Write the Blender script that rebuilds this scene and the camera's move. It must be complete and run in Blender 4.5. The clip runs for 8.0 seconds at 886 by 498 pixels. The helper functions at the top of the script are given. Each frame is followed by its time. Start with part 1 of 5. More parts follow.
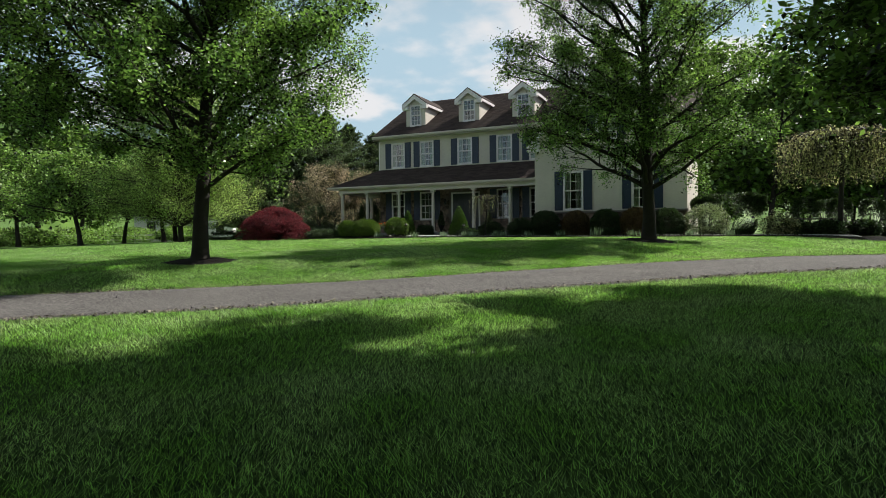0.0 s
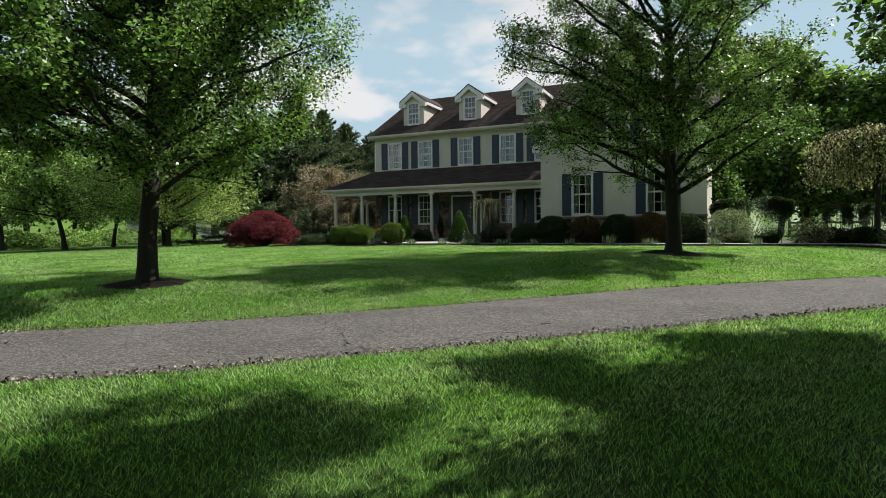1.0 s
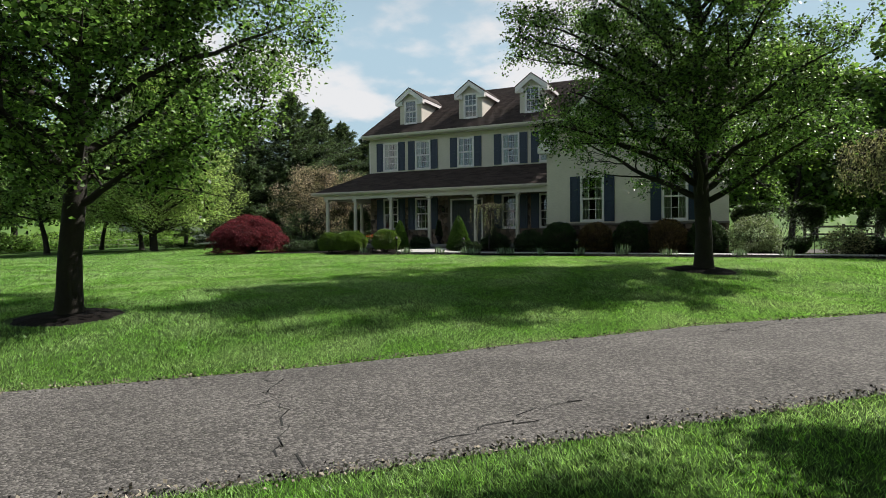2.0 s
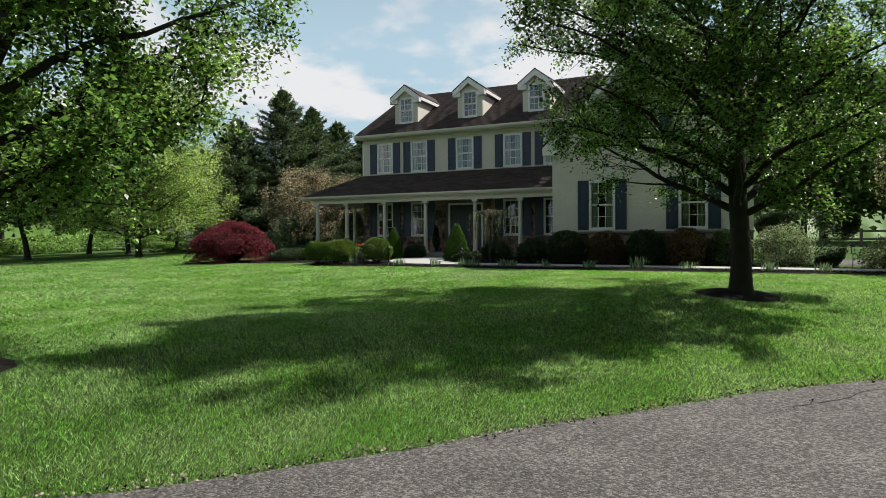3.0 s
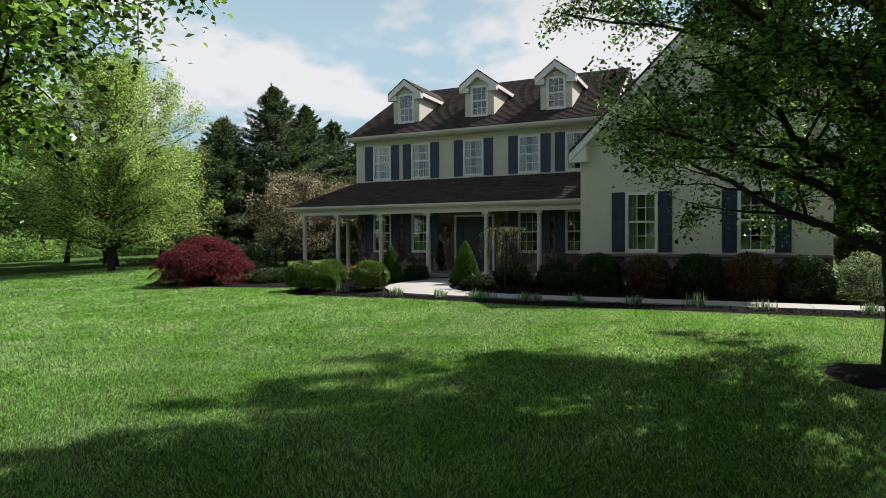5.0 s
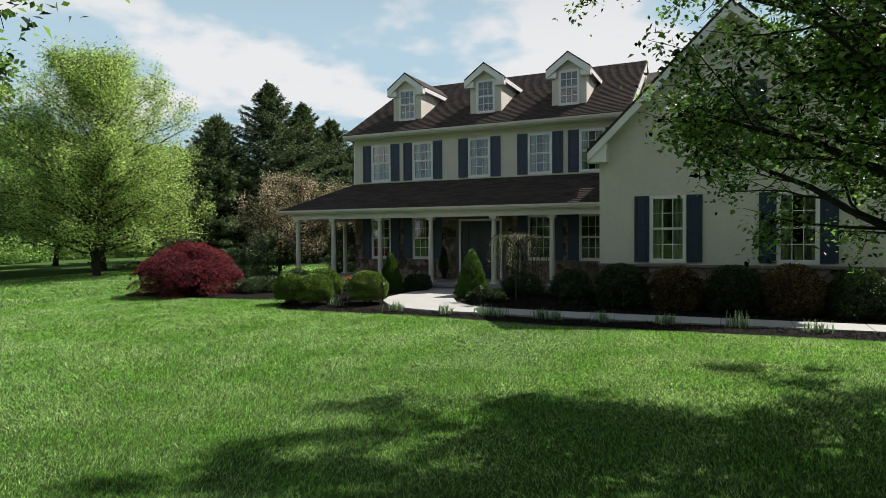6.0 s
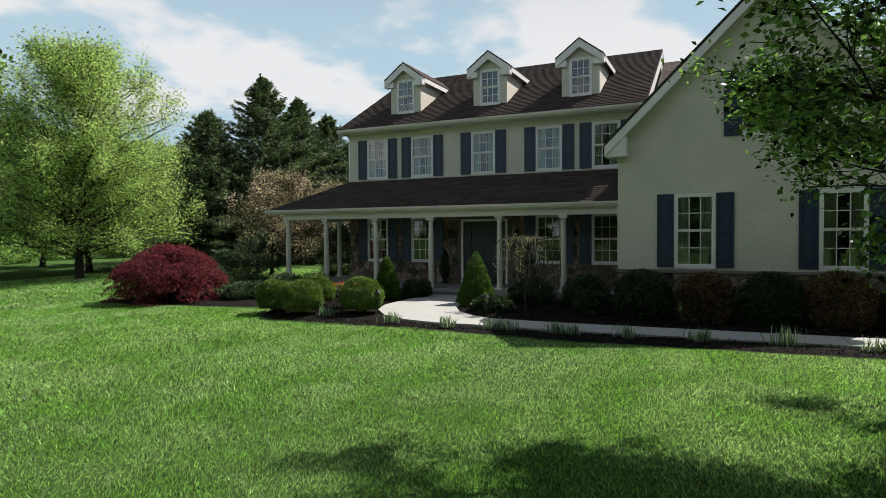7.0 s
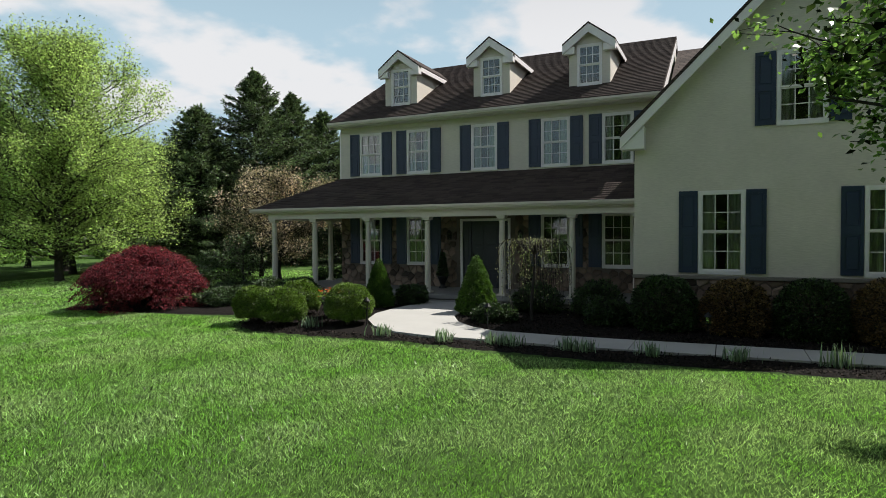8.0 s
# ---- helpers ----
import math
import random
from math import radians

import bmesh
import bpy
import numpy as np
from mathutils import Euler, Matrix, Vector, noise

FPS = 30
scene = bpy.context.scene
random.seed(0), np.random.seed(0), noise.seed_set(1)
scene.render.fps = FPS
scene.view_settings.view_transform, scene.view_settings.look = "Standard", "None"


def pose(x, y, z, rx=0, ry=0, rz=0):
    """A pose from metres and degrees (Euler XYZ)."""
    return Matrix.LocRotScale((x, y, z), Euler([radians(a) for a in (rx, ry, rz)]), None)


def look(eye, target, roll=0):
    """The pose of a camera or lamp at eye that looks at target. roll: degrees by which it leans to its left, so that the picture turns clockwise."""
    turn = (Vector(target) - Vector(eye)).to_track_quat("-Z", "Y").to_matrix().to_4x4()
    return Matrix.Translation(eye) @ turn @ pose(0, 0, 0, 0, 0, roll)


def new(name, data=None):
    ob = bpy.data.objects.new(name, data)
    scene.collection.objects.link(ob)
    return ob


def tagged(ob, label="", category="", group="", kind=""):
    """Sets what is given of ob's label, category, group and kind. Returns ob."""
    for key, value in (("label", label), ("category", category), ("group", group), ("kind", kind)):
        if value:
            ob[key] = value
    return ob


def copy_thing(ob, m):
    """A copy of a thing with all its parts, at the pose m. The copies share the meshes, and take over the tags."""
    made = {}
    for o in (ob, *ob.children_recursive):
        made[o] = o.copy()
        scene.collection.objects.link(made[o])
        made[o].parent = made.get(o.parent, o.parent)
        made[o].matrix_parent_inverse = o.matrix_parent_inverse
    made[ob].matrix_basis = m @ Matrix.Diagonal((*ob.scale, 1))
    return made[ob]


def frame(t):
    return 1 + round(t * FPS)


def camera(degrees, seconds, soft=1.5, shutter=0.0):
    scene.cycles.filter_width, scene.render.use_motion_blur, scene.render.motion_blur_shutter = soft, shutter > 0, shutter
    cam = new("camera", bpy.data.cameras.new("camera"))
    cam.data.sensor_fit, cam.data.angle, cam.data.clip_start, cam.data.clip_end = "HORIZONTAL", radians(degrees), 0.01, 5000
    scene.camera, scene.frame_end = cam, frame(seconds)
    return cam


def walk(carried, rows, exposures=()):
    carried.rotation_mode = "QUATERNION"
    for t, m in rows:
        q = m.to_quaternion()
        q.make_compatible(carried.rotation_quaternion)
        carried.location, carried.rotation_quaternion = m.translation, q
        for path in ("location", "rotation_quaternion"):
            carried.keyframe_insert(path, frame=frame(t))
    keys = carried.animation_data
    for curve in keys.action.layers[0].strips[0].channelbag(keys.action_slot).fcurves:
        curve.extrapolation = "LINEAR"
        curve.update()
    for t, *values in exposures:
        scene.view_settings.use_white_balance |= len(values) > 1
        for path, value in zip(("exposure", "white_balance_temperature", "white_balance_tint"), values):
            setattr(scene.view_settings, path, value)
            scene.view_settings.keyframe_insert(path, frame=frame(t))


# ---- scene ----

# ---------------------------------------------------------------- camera
cam = camera(72.0, 8.0, soft=0.8)
ROWS = [
    (0.0, 0.546, -0.095, 0.616, 24.35, -1.16, 0.62),
    (0.5, 0.194, 0.847, 0.754, 24.41, -1.14, 0.59),
    (1.0, -0.178, 1.780, 0.899, 24.48, -1.13, 0.57),
    (1.5, -0.546, 2.683, 1.047, 24.53, -1.13, 0.54),
    (3.0, -1.528, 5.444, 1.535, 24.68, -1.14, 0.47),
    (3.5, -1.905, 6.273, 1.715, 24.72, -1.15, 0.45),
    (4.0, -2.318, 7.111, 1.875, 24.75, -1.17, 0.43),
    (4.5, -2.752, 7.912, 2.047, 24.78, -1.19, 0.42),
    (5.6, -3.700, 9.630, 2.420, 24.83, -1.25, 0.39),
    (6.0, -4.020, 10.219, 2.471, 24.84, -1.27, 0.38),
    (6.5, -4.394, 10.940, 2.506, 24.85, -1.31, 0.37),
    (7.0, -4.732, 11.679, 2.549, 24.85, -1.35, 0.36),
    (7.5, -5.015, 12.416, 2.558, 24.86, -1.39, 0.35),
    (8.0, -5.312, 13.103, 2.605, 24.85, -1.44, 0.35),
]
walk(cam, [(t, pose(x, y, z, 90 + pitch, roll, yaw)) for t, x, y, z, yaw, pitch, roll in ROWS])

# ---------------------------------------------------------------- light
SUN = Vector((0.55, 0.64, 1.0)).normalized()      # towards the sun
scene.view_settings.exposure = 0.36
world = bpy.data.worlds.new("sky")
scene.world = world
world.use_nodes = True
wn, wl = world.node_tree.nodes, world.node_tree.links
wn.clear()
w_out = wn.new("ShaderNodeOutputWorld")
w_bg = wn.new("ShaderNodeBackground")
w_bg.inputs["Strength"].default_value = 0.05
w_sky = wn.new("ShaderNodeTexSky")
w_sky.sky_type = "NISHITA"
w_sky.sun_disc = False
w_sky.sun_elevation = math.asin(SUN.z)
w_sky.sun_rotation = math.atan2(SUN.x, SUN.y)
w_sky.air_density, w_sky.dust_density, w_sky.ozone_density = 1.0, 1.2, 1.0
w_tc = wn.new("ShaderNodeTexCoord")
w_sep = wn.new("ShaderNodeSeparateXYZ")
wl.new(w_tc.outputs["Generated"], w_sep.inputs[0])


def world_math(op, a, b=None, c=None):
    q = wn.new("ShaderNodeMath")
    q.operation = op
    for k, val in enumerate((a, b, c)):
        if val is None:
            continue
        if isinstance(val, (int, float)):
            q.inputs[k].default_value = val
        else:
            wl.new(val, q.inputs[k])
    return q.outputs[0]


# fair-weather clouds on a flat layer: dense and bright towards the horizon, thinner and greyer overhead
w_up = world_math("MAXIMUM", w_sep.outputs["Z"], 0.0)
w_den = world_math("ADD", w_up, 0.22)
w_com = wn.new("ShaderNodeCombineXYZ")
wl.new(world_math("DIVIDE", w_sep.outputs["X"], w_den), w_com.inputs["X"])
wl.new(world_math("DIVIDE", w_sep.outputs["Y"], w_den), w_com.inputs["Y"])
w_com.inputs["Z"].default_value = 3.7
w_noise = wn.new("ShaderNodeTexNoise")
w_noise.inputs["Scale"].default_value = 1.55
w_noise.inputs["Detail"].default_value = 8.0
w_noise.inputs["Roughness"].default_value = 0.5
wl.new(w_com.outputs[0], w_noise.inputs["Vector"])
w_cov = wn.new("ShaderNodeMapRange")
w_cov.inputs["From Min"].default_value, w_cov.inputs["From Max"].default_value = 0.465, 0.55
w_cov.interpolation_type = "SMOOTHSTEP"
wl.new(world_math("SUBTRACT", w_noise.outputs["Fac"], world_math("MULTIPLY", w_up, 0.06)), w_cov.inputs["Value"])
w_high = wn.new("ShaderNodeMapRange")
w_high.inputs["From Min"].default_value, w_high.inputs["From Max"].default_value = 0.27, 0.66
w_high.interpolation_type = "SMOOTHSTEP"
wl.new(w_up, w_high.inputs["Value"])
w_cloud = wn.new("ShaderNodeMix")
w_cloud.data_type = "RGBA"
w_cloud.inputs["A"].default_value = (12.8, 12.9, 13.2, 1)
w_cloud.inputs["B"].default_value = (4.2, 4.5, 5.2, 1)
wl.new(w_high.outputs["Result"], w_cloud.inputs["Factor"])
w_haze = wn.new("ShaderNodeMix")
w_haze.data_type = "RGBA"
w_haze.inputs["B"].default_value = (8.0, 10.9, 12.7, 1)
wl.new(world_math("MULTIPLY_ADD", w_high.outputs["Result"], -0.80, 0.85), w_haze.inputs["Factor"])
wl.new(w_sky.outputs["Color"], w_haze.inputs["A"])
w_mix = wn.new("ShaderNodeMix")
w_mix.data_type = "RGBA"
wl.new(w_cov.outputs["Result"], w_mix.inputs["Factor"])
wl.new(w_haze.outputs["Result"], w_mix.inputs["A"])
wl.new(w_cloud.outputs["Result"], w_mix.inputs["B"])
wl.new(w_mix.outputs["Result"], w_bg.inputs["Color"])
wl.new(w_bg.outputs["Background"], w_out.inputs["Surface"])

sun_lamp = new("sun", bpy.data.lights.new("sun", "SUN"))
sun_lamp.data.energy, sun_lamp.data.angle, sun_lamp.data.color = 5.0, radians(0.55), (1.0, 0.96, 0.88)
sun_lamp.matrix_world = look(SUN * 60, (0, 0, 0))


# ---------------------------------------------------------------- materials
def material(name, colour, rough=0.6, var=0.15, scale=6.0, fine=60.0, bump=0.0, metal=0.0, second=None, mask_scale=1.0,
             translucent=0.0, island=0.0, objects=0.0, spec=0.5):
    """A surface with variation at two scales: broad patches and fine grain."""
    m = bpy.data.materials.new(name)
    m.use_nodes = True
    n, l = m.node_tree.nodes, m.node_tree.links
    p = n["Principled BSDF"]
    p.inputs["Roughness"].default_value = rough
    p.inputs["Metallic"].default_value = metal
    p.inputs["Specular IOR Level"].default_value = spec
    tc = n.new("ShaderNodeTexCoord")
    broad, grain = n.new("ShaderNodeTexNoise"), n.new("ShaderNodeTexNoise")
    broad.inputs["Scale"].default_value, broad.inputs["Detail"].default_value = scale, 4
    grain.inputs["Scale"].default_value, grain.inputs["Detail"].default_value = fine, 3
    l.new(tc.outputs["Object"], broad.inputs["Vector"])
    l.new(tc.outputs["Object"], grain.inputs["Vector"])
    add = n.new("ShaderNodeMath")
    add.operation = "ADD"
    l.new(broad.outputs["Fac"], add.inputs[0])
    l.new(grain.outputs["Fac"], add.inputs[1])
    last = add.outputs[0]
    spread = 2.0 * var
    if island or objects:
        src = n.new("ShaderNodeNewGeometry").outputs["Random Per Island"] if island else n.new("ShaderNodeObjectInfo").outputs["Random"]
        k = n.new("ShaderNodeMath")
        k.operation = "MULTIPLY_ADD"
        k.inputs[1].default_value = (island or objects) / max(var, 0.01)
        l.new(src, k.inputs[0])
        l.new(last, k.inputs[2])
        last = k.outputs[0]
        shift = 0.5 * (island or objects) / max(var, 0.01)
    else:
        shift = 0.0
    val = n.new("ShaderNodeMapRange")
    val.inputs["From Min"].default_value, val.inputs["From Max"].default_value = 0.5 + shift, 1.5 + shift
    val.inputs["To Min"].default_value, val.inputs["To Max"].default_value = 1 - spread, 1 + spread
    val.clamp = False
    l.new(last, val.inputs["Value"])
    base = n.new("ShaderNodeMix")
    base.data_type = "RGBA"
    base.inputs["A"].default_value = (*colour, 1)
    base.inputs["B"].default_value = (*(second or colour), 1)
    if second:
        mk = n.new("ShaderNodeTexNoise")
        mk.inputs["Scale"].default_value, mk.inputs["Detail"].default_value = mask_scale, 5
        l.new(tc.outputs["Object"], mk.inputs["Vector"])
        rm = n.new("ShaderNodeMapRange")
        rm.inputs["From Min"].default_value, rm.inputs["From Max"].default_value = 0.38, 0.62
        l.new(mk.outputs["Fac"], rm.inputs["Value"])
        l.new(rm.outputs["Result"], base.inputs["Factor"])
    mul = n.new("ShaderNodeVectorMath")
    mul.operation = "SCALE"
    l.new(base.outputs["Result"], mul.inputs[0])
    l.new(val.outputs["Result"], mul.inputs["Scale"])
    l.new(mul.outputs["Vector"], p.inputs["Base Color"])
    if bump:
        b = n.new("ShaderNodeBump")
        b.inputs["Strength"].default_value, b.inputs["Distance"].default_value = bump, 0.01
        l.new(last, b.inputs["Height"])
        l.new(b.outputs["Normal"], p.inputs["Normal"])
    if translucent:
        tr, ms, out = n.new("ShaderNodeBsdfTranslucent"), n.new("ShaderNodeMixShader"), n["Material Output"]
        boost = n.new("ShaderNodeMix")
        boost.data_type, boost.blend_type = "RGBA", "MULTIPLY"
        boost.inputs["Factor"].default_value = 1.0
        boost.inputs["B"].default_value = (1.22, 1.22, 0.85, 1)
        l.new(mul.outputs["Vector"], boost.inputs["A"])
        l.new(boost.outputs["Result"], tr.inputs["Color"])
        ms.inputs["Fac"].default_value = translucent
        l.new(p.outputs["BSDF"], ms.inputs[1])
        l.new(tr.outputs["BSDF"], ms.inputs[2])
        l.new(ms.outputs["Shader"], out.inputs["Surface"])
    return m


M_stucco = material("stucco", (0.64, 0.585, 0.52), 0.9, 0.06, 1.5, 45, bump=0.35)
for q in list(M_stucco.node_tree.nodes):
    if q.type == "TEX_NOISE" and q.inputs["Scale"].default_value > 40:
        q.inputs["Scale"].default_value = 9.0
        strokes = M_stucco.node_tree.nodes.new("ShaderNodeMapping")      # trowelled sideways
        strokes.inputs["Scale"].default_value = (1.0, 1.0, 4.5)
        M_stucco.node_tree.links.new(q.inputs["Vector"].links[0].from_socket, strokes.inputs["Vector"])
        M_stucco.node_tree.links.new(strokes.outputs["Vector"], q.inputs["Vector"])
    if q.type == "BUMP":
        q.inputs["Distance"].default_value = 0.02
M_trim = material("white_trim", (0.80, 0.76, 0.76), 0.5, 0.04, 2, 40)
M_cream = material("cream_trim", (0.62, 0.57, 0.51), 0.55, 0.05, 2, 40)
M_shutter = material("navy_shutter", (0.020, 0.034, 0.072), 0.45, 0.10, 3, 30)
M_door = material("dark_door", (0.016, 0.020, 0.030), 0.4, 0.10, 3, 30)
M_column = material("column_paint", (0.62, 0.58, 0.50), 0.5, 0.05, 3, 40)
M_stone = material("fieldstone", (0.135, 0.086, 0.066), 0.85, 0.16, 6, 50, bump=0.5, second=(0.20, 0.150, 0.118), objects=0.38)
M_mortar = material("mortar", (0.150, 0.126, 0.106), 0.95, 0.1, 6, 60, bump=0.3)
M_ledge = material("ledge_stone", (0.20, 0.18, 0.16), 0.85, 0.1, 5, 50, bump=0.3)
M_concrete = material("concrete", (0.44, 0.43, 0.41), 0.85, 0.06, 1.5, 80, bump=0.15)
M_porch = material("porch_slab", (0.24, 0.235, 0.23), 0.7, 0.06, 2, 60)
M_mulch = material("mulch", (0.012, 0.010, 0.009), 0.95, 0.35, 9, 70, bump=1.0, spec=0.1)
M_bark = material("bark", (0.030, 0.025, 0.021), 0.95, 0.25, 5, 60, bump=0.9)
M_leaf = material("pear_leaf", (0.100, 0.192, 0.050), 0.34, 0.10, 0.8, 8, island=0.55, translucent=0.5, second=(0.165, 0.280, 0.070), mask_scale=0.5, spec=0.5)
M_leaf_light = material("young_leaf", (0.34, 0.46, 0.17), 0.5, 0.10, 0.6, 8, island=0.4, translucent=0.58)
M_leaf_far = material("far_leaf", (0.115, 0.20, 0.055), 0.5, 0.14, 0.3, 6, island=0.5, translucent=0.42, second=(0.13, 0.23, 0.04), mask_scale=0.12)
M_needle = material("spruce_needle", (0.098, 0.145, 0.068), 0.55, 0.12, 0.8, 8, island=0.65, translucent=0.25)
M_red = material("maple_leaf", (0.155, 0.026, 0.038), 0.5, 0.12, 1.5, 12, island=0.6, translucent=0.4, spec=0.3)
M_box = material("boxwood_leaf", (0.120, 0.205, 0.028), 0.4, 0.12, 2, 12, island=0.55, translucent=0.2)
M_dark_shrub = material("yew_leaf", (0.040, 0.075, 0.022), 0.5, 0.12, 2, 12, island=0.6, translucent=0.2)
M_rust_shrub = material("rust_leaf", (0.15, 0.10, 0.042), 0.5, 0.12, 2, 12, island=0.6, translucent=0.2)
M_blossom = material("faded_blossom", (0.52, 0.42, 0.34), 0.7, 0.12, 1.5, 10, island=0.7, translucent=0.3, second=(0.17, 0.16, 0.09), mask_scale=1.2)
M_weep = material("weeping_leaf", (0.27, 0.32, 0.14), 0.6, 0.12, 1.5, 10, island=0.6, translucent=0.4, second=(0.32, 0.30, 0.19), mask_scale=0.9)
M_dwarf = material("dwarf_spruce", (0.085, 0.175, 0.026), 0.5, 0.12, 3, 14, island=0.5, translucent=0.25)
M_chip = material("bark_chip", (0.022, 0.017, 0.014), 0.9, 0.2, 5, 40, island=0.9, spec=0.15)
M_pale = material("pale_leaf", (0.20, 0.26, 0.13), 0.5, 0.12, 2, 12, island=0.5, translucent=0.3)
M_mid = material("mid_leaf", (0.19, 0.31, 0.085), 0.5, 0.12, 0.4, 6, island=0.5, translucent=0.42)
M_iris = material("iris_leaf", (0.25, 0.35, 0.23), 0.45, 0.1, 3, 20, island=0.4, translucent=0.3)
# the paler second colour paints the whitish sheen of blades catching the sun
M_grass = material("grass_blade", (0.182, 0.390, 0.062), 0.36, 0.14, 0.6, 6, island=0.70, translucent=0.5, second=(0.330, 0.490, 0.195), mask_scale=1.1, spec=0.55)


def lawn_material():
    """Turf seen from above: tufts at three scales, with paler patches."""
    m = material("lawn", (0.050, 0.110, 0.018), 0.9, 0.34, 9.0, 95, bump=1.0, second=(0.078, 0.142, 0.036), mask_scale=0.9, spec=0.15)
    for q in m.node_tree.nodes:
        if q.type == "BUMP":
            q.inputs["Distance"].default_value = 0.03
    return m


M_lawn = lawn_material()
M_grit = material("edge_grit", (0.20, 0.175, 0.14), 0.9, 0.2, 4, 30, island=0.6, spec=0.2)


def aggregate_material(name, dark, pale, size):
    """Worn asphalt: pale stone chips in a dark binder, with broad faint stains."""
    m = bpy.data.materials.new(name)
    m.use_nodes = True
    n, l = m.node_tree.nodes, m.node_tree.links
    p = n["Principled BSDF"]
    p.inputs["Roughness"].default_value = 0.88
    p.inputs["Specular IOR Level"].default_value = 0.25
    tc = n.new("ShaderNodeTexCoord")
    chip, grit, stain = n.new("ShaderNodeTexVoronoi"), n.new("ShaderNodeTexNoise"), n.new("ShaderNodeTexNoise")
    chip.inputs["Scale"].default_value = 1.0 / size
    grit.inputs["Scale"].default_value, grit.inputs["Detail"].default_value = 34, 5
    stain.inputs["Scale"].default_value, stain.inputs["Detail"].default_value = 0.9, 5
    for q in (chip, grit, stain):
        l.new(tc.outputs["Object"], q.inputs["Vector"])
    sep = n.new("ShaderNodeSeparateColor")
    l.new(chip.outputs["Color"], sep.inputs[0])
    mix = n.new("ShaderNodeMix")
    mix.data_type = "RGBA"
    mix.inputs["A"].default_value, mix.inputs["B"].default_value = (*dark, 1), (*pale, 1)
    power = n.new("ShaderNodeMath")
    power.operation = "POWER"
    power.inputs[1].default_value = 1.8
    l.new(sep.outputs[0], power.inputs[0])
    l.new(power.outputs[0], mix.inputs["Factor"])
    tone = n.new("ShaderNodeMath")
    tone.operation = "MULTIPLY_ADD"
    tone.inputs[1].default_value = 0.7
    l.new(stain.outputs["Fac"], tone.inputs[0])
    l.new(grit.outputs["Fac"], tone.inputs[2])
    rng2 = n.new("ShaderNodeMapRange")
    rng2.inputs["From Min"].default_value, rng2.inputs["From Max"].default_value = 0.5, 1.2
    rng2.inputs["To Min"].default_value, rng2.inputs["To Max"].default_value = 0.62, 1.38
    l.new(tone.outputs[0], rng2.inputs["Value"])
    mul = n.new("ShaderNodeVectorMath")
    mul.operation = "SCALE"
    l.new(mix.outputs["Result"], mul.inputs[0])
    l.new(rng2.outputs["Result"], mul.inputs["Scale"])
    l.new(mul.outputs["Vector"], p.inputs["Base Color"])
    bp = n.new("ShaderNodeBump")
    bp.inputs["Strength"].default_value, bp.inputs["Distance"].default_value = 0.8, 0.008
    l.new(chip.outputs["Distance"], bp.inputs["Height"])
    bp.invert = True
    l.new(bp.outputs["Normal"], p.inputs["Normal"])
    return m


M_asphalt = aggregate_material("asphalt", (0.060, 0.056, 0.055), (0.215, 0.200, 0.190), 0.016)


def roof_material(name, colour, second, angle_axis):
    """Asphalt shingles: courses up the slope, broken into tabs."""
    m = bpy.data.materials.new(name)
    m.use_nodes = True
    n, l = m.node_tree.nodes, m.node_tree.links
    p = n["Principled BSDF"]
    p.inputs["Roughness"].default_value = 0.92
    p.inputs["Specular IOR Level"].default_value = 0.25
    tc, sep, com = n.new("ShaderNodeTexCoord"), n.new("ShaderNodeSeparateXYZ"), n.new("ShaderNodeCombineXYZ")
    l.new(tc.outputs["Object"], sep.inputs[0])
    l.new(sep.outputs["X" if angle_axis == "x" else "Y"], com.inputs["X"])
    l.new(sep.outputs["Z"], com.inputs["Y"])
    br = n.new("ShaderNodeTexBrick")
    br.inputs["Scale"].default_value = 1.0
    br.inputs["Brick Width"].default_value, br.inputs["Row Height"].default_value = 0.32, 0.085
    br.inputs["Mortar Size"].default_value, br.inputs["Mortar Smooth"].default_value = 0.010, 0.3
    br.inputs["Color1"].default_value, br.inputs["Color2"].default_value = (*colour, 1), (*second, 1)
    br.inputs["Mortar"].default_value = (colour[0] * 0.4, colour[1] * 0.4, colour[2] * 0.4, 1)
    l.new(com.outputs[0], br.inputs["Vector"])
    no = n.new("ShaderNodeTexNoise")
    no.inputs["Scale"].default_value, no.inputs["Detail"].default_value = 1.1, 6
    l.new(tc.outputs["Object"], no.inputs["Vector"])
    rng = n.new("ShaderNodeMapRange")
    rng.inputs["From Min"].default_value, rng.inputs["From Max"].default_value = 0.3, 0.7
    rng.inputs["To Min"].default_value, rng.inputs["To Max"].default_value = 0.72, 1.28
    l.new(no.outputs["Fac"], rng.inputs["Value"])
    mul = n.new("ShaderNodeVectorMath")
    mul.operation = "SCALE"
    l.new(br.outputs["Color"], mul.inputs[0])
    l.new(rng.outputs["Result"], mul.inputs["Scale"])
    l.new(mul.outputs["Vector"], p.inputs["Base Color"])
    bp = n.new("ShaderNodeBump")
    bp.inputs["Strength"].default_value, bp.inputs["Distance"].default_value = 0.6, 0.012
    bp.invert = True
    l.new(br.outputs["Fac"], bp.inputs["Height"])
    l.new(bp.outputs["Normal"], p.inputs["Normal"])
    return m


M_roof = roof_material("shingles", (0.050, 0.036, 0.032), (0.074, 0.055, 0.048), "x")
M_roof_side = roof_material("shingles_side", (0.050, 0.036, 0.032), (0.074, 0.055, 0.048), "y")


M_shingle = material("shingle_tabs", (0.058, 0.043, 0.038), 0.92, 0.16, 1.2, 60, bump=0.4, island=0.13, spec=0.25)


